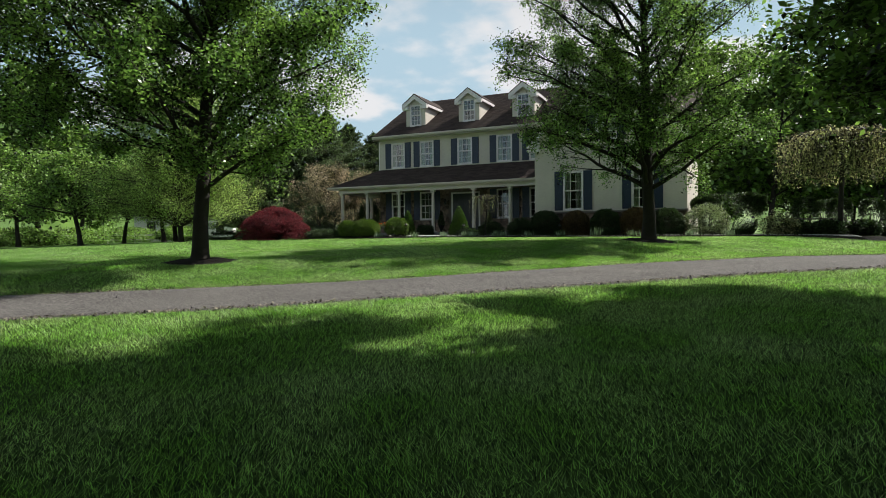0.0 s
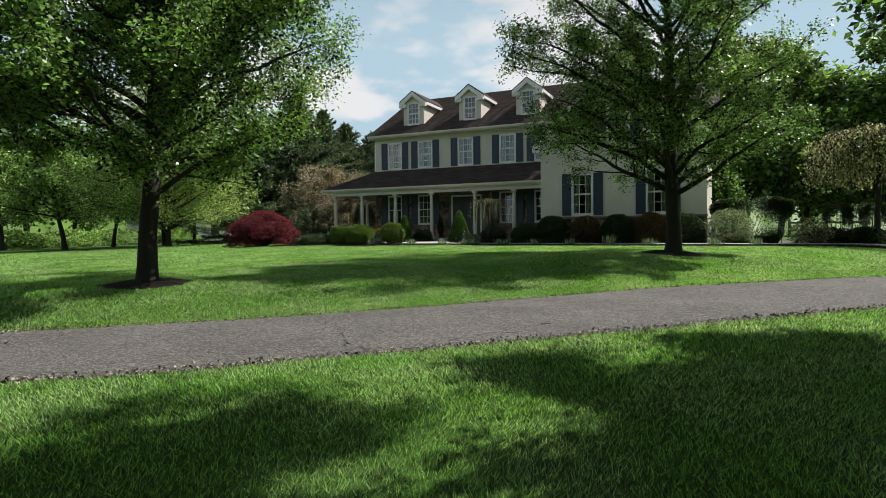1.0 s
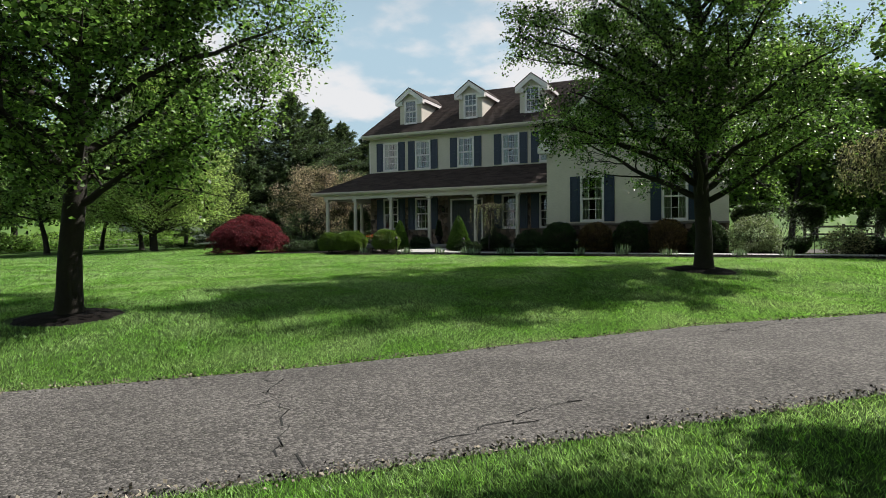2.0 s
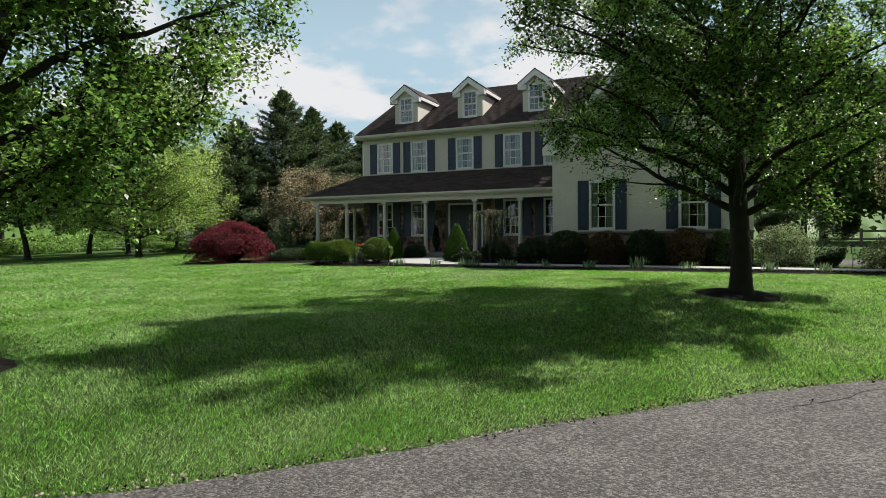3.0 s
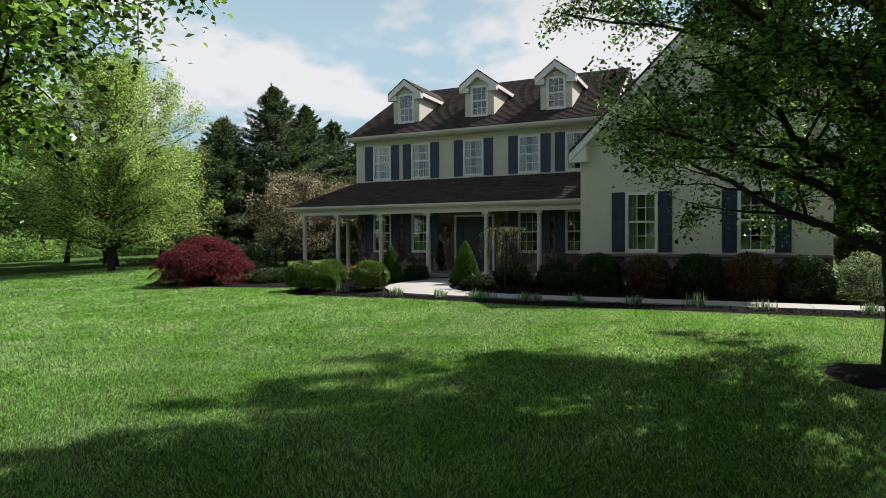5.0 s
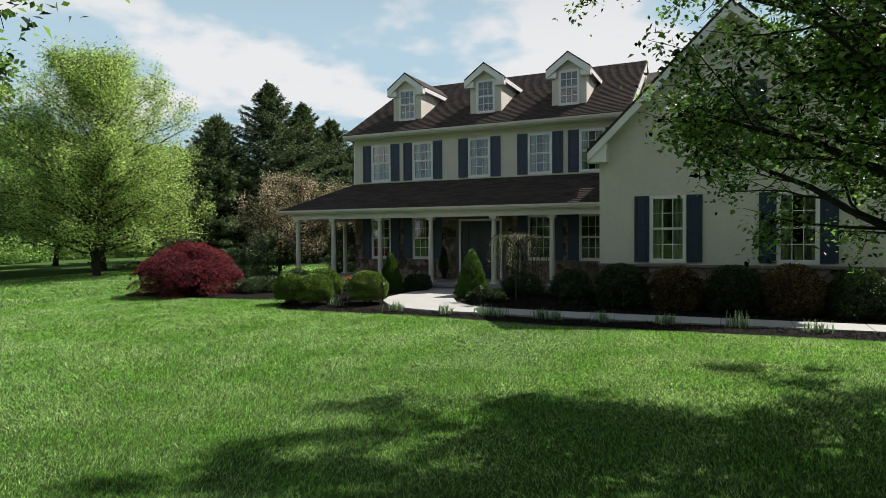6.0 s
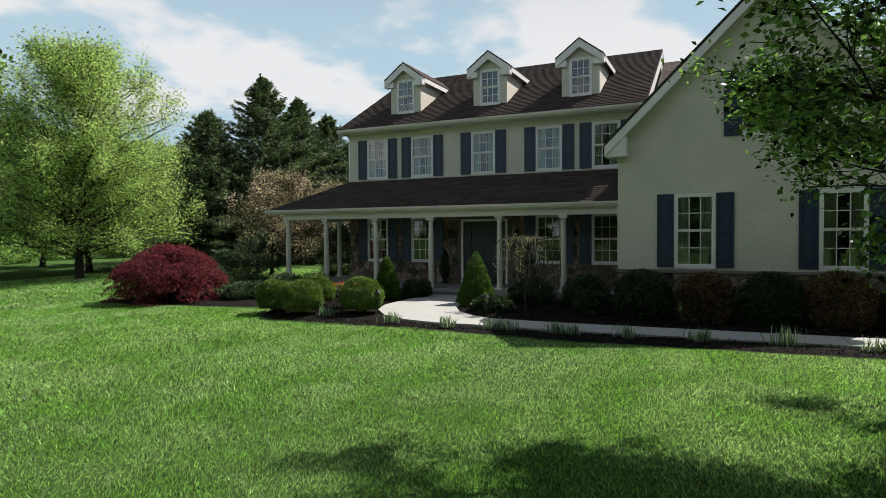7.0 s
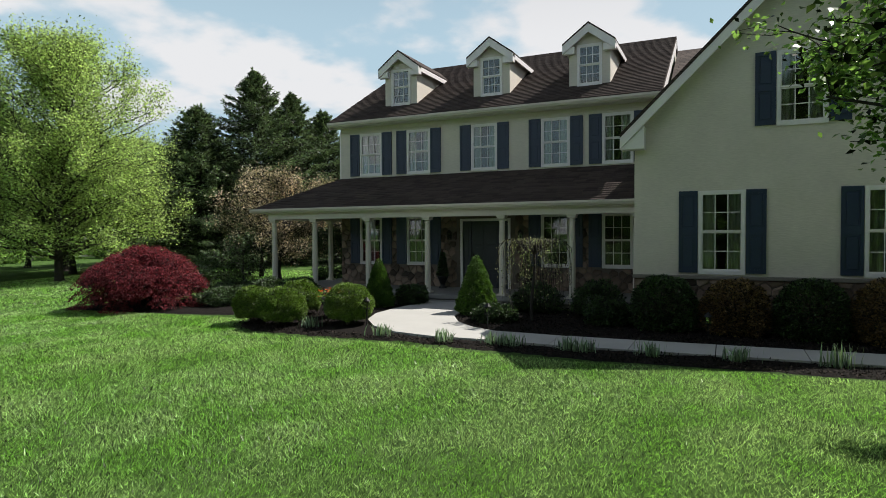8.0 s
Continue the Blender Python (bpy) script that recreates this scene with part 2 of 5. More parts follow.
def glass_material():
    m = bpy.data.materials.new("window_glass")
    m.use_nodes = True
    n, l = m.node_tree.nodes, m.node_tree.links
    n.clear()
    out, gl, tr, mx, fr = (n.new("ShaderNodeOutputMaterial"), n.new("ShaderNodeBsdfGlossy"), n.new("ShaderNodeBsdfTransparent"),
                           n.new("ShaderNodeMixShader"), n.new("ShaderNodeFresnel"))
    gl.inputs["Roughness"].default_value = 0.015
    tr.inputs["Color"].default_value = (0.82, 0.86, 0.86, 1)
    fr.inputs["IOR"].default_value = 1.75
    l.new(fr.outputs["Fac"], mx.inputs["Fac"])
    l.new(tr.outputs["BSDF"], mx.inputs[1])
    l.new(gl.outputs["BSDF"], mx.inputs[2])
    l.new(mx.outputs["Shader"], out.inputs["Surface"])
    return m


M_glass = glass_material()
M_curtain = material("curtain", (0.80, 0.80, 0.74), 0.9, 0.08, 3, 40, translucent=0.3)
# dimness behind the windows is put into this dark colour of the unseen rooms
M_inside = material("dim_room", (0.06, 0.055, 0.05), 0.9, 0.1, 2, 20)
M_black = material("black_metal", (0.02, 0.02, 0.02), 0.45, 0.1, 4, 40, metal=0.6)


# ---------------------------------------------------------------- building helpers
def part(name, bm, mat, parent=None, label=""):
    me = bpy.data.meshes.new(name)
    bm.to_mesh(me)
    bm.free()
    me.materials.append(mat)
    ob = new(name, me)
    if parent:
        ob.parent = parent
    if label:
        tagged(ob, label)
    return ob


def raw(name, verts, faces, mat, parent=None, label="", smooth=False):
    """A mesh from arrays: verts (n, 3); faces (m, k), all with k corners."""
    verts, faces = np.asarray(verts, np.float32), np.asarray(faces, np.int32)
    me = bpy.data.meshes.new(name)
    me.vertices.add(len(verts))
    me.vertices.foreach_set("co", verts.ravel())
    k = faces.shape[1]
    me.loops.add(faces.size)
    me.loops.foreach_set("vertex_index", faces.ravel())
    me.polygons.add(len(faces))
    me.polygons.foreach_set("loop_start", np.arange(0, faces.size, k, dtype=np.int32))
    me.update(calc_edges=True)
    if smooth:
        me.polygons.foreach_set("use_smooth", np.ones(len(faces), bool))
    me.materials.append(mat)
    ob = new(name, me)
    if parent:
        ob.parent = parent
    if label:
        tagged(ob, label)
    return ob


def box(bm, x0, x1, y0, y1, z0, z1, bevel=0.0):
    r = bmesh.ops.create_cube(bm, size=1.0, matrix=Matrix.Translation(((x0 + x1) / 2, (y0 + y1) / 2, (z0 + z1) / 2)) @ Matrix.Diagonal((x1 - x0, y1 - y0, z1 - z0, 1)))
    if bevel:
        edges = list({e for v in r["verts"] for e in v.link_edges})
        bmesh.ops.bevel(bm, geom=edges, offset=bevel, segments=1, affect="EDGES", profile=0.5)
    return bm


def boxes(*specs, bevel=0.0):
    bm = bmesh.new()
    for s in specs:
        box(bm, *s, bevel=bevel)
    return bm


def prism(bm, outline, axis, a, b):
    """A prism: an outline in the plane across axis ('x' or 'y'), from a to b along it."""
    put = (lambda p, q: (q, p[0], p[1])) if axis == "x" else (lambda p, q: (p[0], q, p[1]))
    f = [bm.verts.new(put(p, a)) for p in outline]
    g = [bm.verts.new(put(p, b)) for p in outline]
    bm.faces.new(f)
    bm.faces.new(list(reversed(g)))
    for i in range(len(f)):
        j = (i + 1) % len(f)
        bm.faces.new((f[j], f[i], g[i], g[j]))
    bmesh.ops.recalc_face_normals(bm, faces=bm.faces)
    return bm


def empty(name, x, y, z, label, category, group="", kind=""):
    ob = new(name)
    ob.location = (x, y, z)
    return tagged(ob, label, category, group, kind)


def smooth01(t):
    t = np.clip(t, 0, 1)
    return t * t * (3 - 2 * t)


# the drive runs along u, v is measured across it
UX, UY = 0.62, 0.7846


def ground_z(x, y):
    x, y = np.asarray(x, float), np.asarray(y, float)
    u, v = UX * x + UY * y, -UY * x + UX * y
    z = -0.22 + 0.028 * np.clip(u, -6, 12)
    z = z + 0.36 * smooth01((v - 8.6) / 4.2) + 0.01 * np.clip(v - 12.5, 0, 15)
    z = z - 0.13 * smooth01((5.8 - v) / 2.5)
    return z


def gz(x, y):
    return float(ground_z(x, y))


# ---------------------------------------------------------------- ground
def grid_sheet(name, xs, ys, zf, mat, lift=0.0):
    X, Y = np.meshgrid(xs, ys)
    Z = zf(X, Y) + lift
    verts = np.stack([X, Y, Z], -1).reshape(-1, 3)
    nx, ny = len(xs), len(ys)
    i = np.arange(nx * ny).reshape(ny, nx)
    faces = np.stack([i[:-1, :-1], i[:-1, 1:], i[1:, 1:], i[1:, :-1]], -1).reshape(-1, 4)
    return raw(name, verts, faces, mat, smooth=True)


axis_x = np.concatenate([np.linspace(-1500, -90, 20), np.linspace(-85, -31, 28), np.arange(-30, 20.01, 0.5), np.linspace(22, 85, 28), np.linspace(90, 1500, 20)])
axis_y = np.concatenate([np.linspace(-1500, -40, 20), np.linspace(-38, -6, 20), np.arange(-5, 45.01, 0.5), np.linspace(47, 110, 28), np.linspace(115, 1500, 20)])


def drive_near(u):
    return np.interp(u, [-60, -1, 1, 3.8, 8.1, 12, 14.3, 80], [10.0, 7.5, 6.75, 6.1, 5.35, 4.6, 4.0, -13.0])


def drive_far(u):
    return np.interp(u, [-60, -1.3, 0.6, 3.2, 5.6, 8.5, 10, 12, 14.3, 80], [12.5, 10.0, 9.6, 9.05, 8.75, 8.4, 8.0, 7.3, 6.65, -10.4])


lawn = tagged(grid_sheet("ground", axis_x, axis_y, ground_z, M_lawn), "mown green lawn with soft unevenness", "lawn", kind="structure")

# the drive: a strip with uneven edges, its asphalt a little proud of the soil
us = np.arange(-60, 80.01, 0.25)
rows_v = []
for u in us:
    n1 = 0.07 * noise.noise((u * 0.9, 1.3, 0)) + 0.03 * noise.noise((u * 4.0, 7.3, 0))
    n2 = 0.07 * noise.noise((u * 0.9, 9.1, 0)) + 0.03 * noise.noise((u * 4.0, 3.7, 0))
    a, b = float(drive_near(u)) + n1, float(drive_far(u)) + n2
    rows_v.append([a, a + 0.06] + list(np.linspace(a + 0.3, b - 0.3, 8)) + [b - 0.06, b])
rows_v = np.array(rows_v)
U = np.repeat(us[:, None], rows_v.shape[1], 1)
DX, DY = UX * U - UY * rows_v, UY * U + UX * rows_v
DZ = ground_z(DX, DY) + 0.03
DZ[:, 0] -= 0.04
DZ[:, -1] -= 0.04
idx = np.arange(U.size).reshape(U.shape)
drive = tagged(raw("road", np.stack([DX, DY, DZ], -1).reshape(-1, 3), np.stack([idx[:-1, :-1], idx[1:, :-1], idx[1:, 1:], idx[:-1, 1:]], -1).reshape(-1, 4), M_asphalt, smooth=True),
               "worn grey asphalt driveway with ragged grass edges", "driveway", kind="structure")


# ---------------------------------------------------------------- the house
house = empty("house", -12.0, 33.0, 0.6, "two-storey cream stucco house with dark shingled roofs and porch", "house")
WY = 31.3            # front wall of the main block
WX0, WX1 = -17.7, -7.15
FLOOR = 0.86
GY = 27.2            # front wall of the gabled wing
GX0, GX1, GPX = -7.15, -0.65, -3.9
EAVE_Y, EAVE_Z, RIDGE_Y, RIDGE_Z = 30.85, 6.37, 36.1, 9.46
SL = (RIDGE_Z - EAVE_Z) / (RIDGE_Y - EAVE_Y)


def house_part(name, bm, mat, label="", parent=None):
    ob = part(name, bm, mat, None, label)
    ob.parent = parent or house
    ob.matrix_parent_inverse = (parent or house).matrix_world.inverted() if parent else Matrix.Translation(house.location).inverted()
    return ob


def wall_with_holes(bm, x0, x1, z0, z1, y0, y1, holes):
    """A straight wall along x with rectangular openings (x0, x1, z0, z1)."""
    xs = sorted({x0, x1, *[h[0] for h in holes], *[h[1] for h in holes]})
    zs = sorted({z0, z1, *[h[2] for h in holes], *[h[3] for h in holes]})
    ys, vert = (y0, y1), {}

    def at(i, k, j):
        if (i, k, j) not in vert:
            vert[i, k, j] = bm.verts.new((xs[i], ys[k], zs[j]))
        return vert[i, k, j]

    def solid(i, j):
        if not (0 <= i < len(xs) - 1 and 0 <= j < len(zs) - 1):
            return False
        cx, cz = (xs[i] + xs[i + 1]) / 2, (zs[j] + zs[j + 1]) / 2
        return not any(h[0] < cx < h[1] and h[2] < cz < h[3] for h in holes)

    for i in range(len(xs) - 1):
        for j in range(len(zs) - 1):
            if not solid(i, j):
                continue
            bm.faces.new((at(i, 0, j), at(i + 1, 0, j), at(i + 1, 0, j + 1), at(i, 0, j + 1)))
            bm.faces.new((at(i, 1, j), at(i, 1, j + 1), at(i + 1, 1, j + 1), at(i + 1, 1, j)))
            if not solid(i - 1, j):
                bm.faces.new((at(i, 0, j), at(i, 0, j + 1), at(i, 1, j + 1), at(i, 1, j)))
            if not solid(i + 1, j):
                bm.faces.new((at(i + 1, 0, j), at(i + 1, 1, j), at(i + 1, 1, j + 1), at(i + 1, 0, j + 1)))
            if not solid(i, j - 1):
                bm.faces.new((at(i, 0, j), at(i, 1, j), at(i + 1, 1, j), at(i + 1, 0, j)))
            if not solid(i, j + 1):
                bm.faces.new((at(i, 0, j + 1), at(i + 1, 0, j + 1), at(i + 1, 1, j + 1), at(i, 1, j + 1)))
    return bm


UPPER = [-16.47, -14.62, -12.28, -9.98, -8.15]
UW, UZ0, UZ1 = 0.88, 4.63, 6.08
LOWER = [-16.47, -14.62, -9.98, -8.15]
LZ0, LZ1 = 1.59, 3.18
WING = [(-5.39, 0.90, 1.74, 3.48), (-2.43, 0.90, 1.74, 3.48), (-3.94, 0.90, 4.77, 6.25)]
upper_holes = [(c - UW / 2, c + UW / 2, UZ0, UZ1) for c in UPPER]
lower_holes = [(c - UW / 2, c + UW / 2, LZ0, LZ1) for c in LOWER] + [(-13.10, -11.40, FLOOR, 3.08)]

# main block walls
bm = bmesh.new()
wall_with_holes(bm, WX0, GX0, 4.40, 6.42, WY, WY + 0.25, upper_holes)
house_part("wall", bm, M_stucco, "cream stucco upper wall")
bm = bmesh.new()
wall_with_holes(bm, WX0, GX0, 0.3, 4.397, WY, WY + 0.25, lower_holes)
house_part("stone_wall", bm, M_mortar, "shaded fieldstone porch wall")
bm = boxes((WX0, WX0 + 0.25, WY + 0.252, 41.0, 0.3, 6.4))
prism(bm, [(WY + 0.25, 6.402), (41.0, 6.402), (RIDGE_Y, RIDGE_Z - 0.10)], "x", WX0, WX0 + 0.25)
house_part("wall", bm, M_stucco)
bm = boxes((-7.14, -6.95, WY + 0.252, 41.0, 0.3, 6.4))
prism(bm, [(WY + 0.25, 6.402), (41.0, 6.402), (RIDGE_Y, RIDGE_Z - 0.10)], "x", -7.14, -6.95)
house_part("wall", bm, M_cream)
house_part("wall", boxes((WX0 + 0.252, -7.142, 40.75, 41.0, 0.3, 6.4)), M_stucco)
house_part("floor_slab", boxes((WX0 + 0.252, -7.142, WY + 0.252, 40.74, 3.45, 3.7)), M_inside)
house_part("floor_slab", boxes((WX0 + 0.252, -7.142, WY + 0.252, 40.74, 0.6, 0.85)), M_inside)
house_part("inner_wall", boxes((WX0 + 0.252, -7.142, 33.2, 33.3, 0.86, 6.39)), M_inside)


def slab_roof(name, mat, pts, thick, label=""):
    """A sloping roof slab from three or four top corners, given in order."""
    bm2 = bmesh.new()
    top = [bm2.verts.new(p) for p in pts]
    bot = [bm2.verts.new((p[0], p[1], p[2] - thick)) for p in pts]
    bm2.faces.new(top)
    bm2.faces.new(list(reversed(bot)))
    for i in range(len(pts)):
        j = (i + 1) % len(pts)
        bm2.faces.new((top[j], top[i], bot[i], bot[j]))
    bmesh.ops.recalc_face_normals(bm2, faces=bm2.faces)
    return house_part(name, bm2, mat, label)


RX0, RX1 = -17.92, -6.90
slab_roof("roof", M_roof, [(RX0, EAVE_Y, EAVE_Z + 0.12), (RX1, EAVE_Y, EAVE_Z + 0.12), (RX1, RIDGE_Y, RIDGE_Z), (RX0, RIDGE_Y, RIDGE_Z)], 0.10, "brown asphalt shingle main roof")
slab_roof("roof", M_roof, [(RX0, 2 * RIDGE_Y - EAVE_Y, EAVE_Z + 0.12), (RX0, RIDGE_Y + 0.002, RIDGE_Z), (RX1, RIDGE_Y + 0.002, RIDGE_Z), (RX1, 2 * RIDGE_Y - EAVE_Y, EAVE_Z + 0.12)], 0.10)
# lower roof behind the wing
slab_roof("roof", M_roof, [(RX1 + 0.05, 31.6, 6.4), (-0.2, 31.6, 6.4), (-0.2, 36.1, 8.95), (RX1 + 0.05, 36.1, 8.95)], 0.10)
slab_roof("roof", M_roof, [(RX1 + 0.05, 36.102, 8.95), (-0.2, 36.102, 8.95), (-0.2, 40.6, 6.4), (RX1 + 0.05, 40.6, 6.4)], 0.10)


def gutter(x0, x1, y, z, h=0.13, d=0.12):
    bm2 = bmesh.new()
    prism(bm2, [(y, z), (y, z - h * 0.45), (y + d * 0.35, z - h), (y + d, z - h), (y + d, z), (y + d - 0.012, z), (y + d - 0.012, z - h + 0.012), (y + d * 0.38, z - h + 0.012), (y + 0.014, z - h * 0.42), (y + 0.014, z)], "x", x0, x1)
    return bm2


house_part("gutter", gutter(RX0, RX1, EAVE_Y - 0.10, EAVE_Z + 0.09), M_cream, "cream painted eave gutter")
house_part("soffit", boxes((RX0, RX1, EAVE_Y + 0.022, WY - 0.002, EAVE_Z - 0.06, EAVE_Z - 0.02)), M_trim)
house_part("frieze", boxes((WX0, GX0, WY - 0.03, WY - 0.002, EAVE_Z - 0.20, EAVE_Z - 0.062)), M_cream)
# rake boards at the left gable
bm = bmesh.new()
prism(bm, [(EAVE_Y + 0.02, EAVE_Z + 0.015), (RIDGE_Y, RIDGE_Z - 0.105), (RIDGE_Y, RIDGE_Z - 0.30), (EAVE_Y + 0.02, EAVE_Z - 0.18)], "x", RX0, RX0 + 0.03)
house_part("rake_board", bm, M_cream)
bm = bmesh.new()
prism(bm, [(EAVE_Y + 0.02, EAVE_Z + 0.015), (RIDGE_Y, RIDGE_Z - 0.105), (RIDGE_Y, RIDGE_Z - 0.42), (EAVE_Y + 0.02, EAVE_Z - 0.30)], "x", RX1 - 0.03, RX1)
house_part("rake_board", bm, M_trim)


# windows: frame, sashes, panes, curtains
def window(cx, y, z0, z1, w, curtain=True, cols=3, rows=4, shutters=True, sh=0.375, parent_obj=None):
    win = new("window")
    win.parent = parent_obj or house
    win.matrix_parent_inverse = Matrix.Translation(house.location).inverted()
    win.location = (cx, y, z0)
    h, f = z1 - z0, 0.055
    bm2 = boxes((-w / 2, w / 2, -0.035, 0.05, -0.03, 0.05), (-w / 2, w / 2, -0.03, 0.05, h - f, h), (-w / 2, -w / 2 + f, -0.03, 0.05, 0.05, h - f), (w / 2 - f, w / 2, -0.03, 0.05, 0.05, h - f))
    part("window_frame", bm2, M_trim, win)
    iw, mid = w - 2 * f, h / 2
    for k, (a, b, yy) in enumerate(((0.05, mid, 0.02), (mid, h - f, -0.005))):
        s = 0.032
        part("sash", boxes((-iw / 2, iw / 2, yy - 0.016, yy + 0.016, a, a + s), (-iw / 2, iw / 2, yy - 0.016, yy + 0.016, b - s, b),
                           (-iw / 2, -iw / 2 + s, yy - 0.016, yy + 0.016, a + s, b - s), (iw / 2 - s, iw / 2, yy - 0.016, yy + 0.016, a + s, b - s)), M_trim, win)
        bm3 = bmesh.new()
        for i in range(1, cols):
            x = -iw / 2 + s + (iw - 2 * s) * i / cols
            box(bm3, x - 0.009, x + 0.009, yy - 0.010, yy + 0.006, a + s, b - s)
        for j in range(1, rows // 2):
            z = a + s + (b - a - 2 * s) * j / (rows // 2)
            box(bm3, -iw / 2 + s, iw / 2 - s, yy - 0.011, yy + 0.005, z - 0.009, z + 0.009)
        part("muntins", bm3, M_trim, win)
        g = part("pane", boxes((-iw / 2 + 0.01, iw / 2 - 0.01, yy + 0.007, yy + 0.011, a + 0.01, b - 0.01)), M_glass, win)
        g.visible_shadow = False
    if curtain:
        for sx in (-1, 1):
            n = 26
            xs = np.linspace(0.0, iw * 0.34, n)
            fold = 0.018 * np.sin(xs * 70 + sx) + 0.012 * np.sin(xs * 33)
            zt, zb = h - 0.02, 0.0
            vs = [(sx * (iw / 2 - x), 0.10 + f0, z) for z in (zb, zt) for x, f0 in zip(xs, fold)]
            vs += [(v[0], v[1] + 0.004, v[2]) for v in vs]
            fs = [(i, i + 1, n + i + 1, n + i) for i in range(n - 1)] + [(2 * n + i, 3 * n + i, 3 * n + i + 1, 2 * n + i + 1) for i in range(n - 1)]
            raw("curtain", vs, fs, M_curtain, win, smooth=True)
    if shutters:
        for sx in (-1, 1):
            x0 = sx * (w / 2 + 0.012)
            a, b = min(x0, x0 + sx * sh), max(x0, x0 + sx * sh)
            st = 0.055
            m1, m2 = h * 0.46, h * 0.54
            bm4 = boxes((a, a + st, -0.045, -0.003, 0, h), (b - st, b, -0.045, -0.003, 0, h), (a + st, b - st, -0.045, -0.003, 0, 0.08), (a + st, b - st, -0.045, -0.003, h - 0.08, h), (a + st, b - st, -0.045, -0.003, m1, m2))
            sh_ob = part("shutter", bm4, M_shutter, win, "navy panelled shutter")
            bm5 = boxes((a + st, b - st, -0.028, -0.004, 0.08, m1), (a + st, b - st, -0.028, -0.004, m2, h - 0.08))
            for pz0, pz1 in ((0.08, m1), (m2, h - 0.08)):
                box(bm5, a + st + 0.03, b - st - 0.03, -0.040, -0.029, pz0 + 0.04, pz1 - 0.04, bevel=0.008)
            part("panel", bm5, M_shutter, win)
    return win


for c in UPPER:
    window(c, WY, UZ0, UZ1, UW)
for c in LOWER:
    window(c, WY - 0.03, LZ0, LZ1, UW, curtain=False)

# front door between dark panels
bm = boxes((-13.10, -13.02, WY - 0.06, WY + 0.06, FLOOR, 3.0), (-11.48, -11.40, WY - 0.06, WY + 0.06, FLOOR, 3.0), (-13.10, -11.40, WY - 0.06, WY + 0.06, 3.0, 3.08), )
house_part("door_frame", bm, M_trim)
for x0, x1 in ((-12.78, -12.722), (-11.778, -11.72)):
    house_part("door_post", boxes((x0, x1, WY - 0.03, WY + 0.06, FLOOR, 3.0)), M_door)
door = house_part("door", boxes((-12.72, -11.78, WY + 0.0, WY + 0.045, FLOOR + 0.02, 3.0)), M_door, "dark panelled front door")
for zz0, zz1 in ((1.0, 1.35), (1.45, 2.15), (2.25, 2.85)):
    for xx0, xx1 in ((-12.64, -12.30), (-12.20, -11.86)):
        part("panel", boxes((xx0, xx1, WY - 0.014, WY - 0.001, zz0, zz1), bevel=0.01), M_door, door)
for x0, x1 in ((-13.02, -12.78), (-11.72, -11.48)):
    house_part("side_panel", boxes((x0, x1, WY + 0.0, WY + 0.03, FLOOR, 3.0)), M_door, "dark painted panel beside the door")
    house_part("moulding", boxes((x0 + 0.04, x1 - 0.04, WY - 0.012, WY - 0.001, FLOOR + 0.15, 2.85), bevel=0.008), M_door)
house_part("door_handle", boxes((-12.66, -12.63, WY - 0.05, WY - 0.002, 1.85, 1.99), bevel=0.006), M_black, "dark metal door handle")

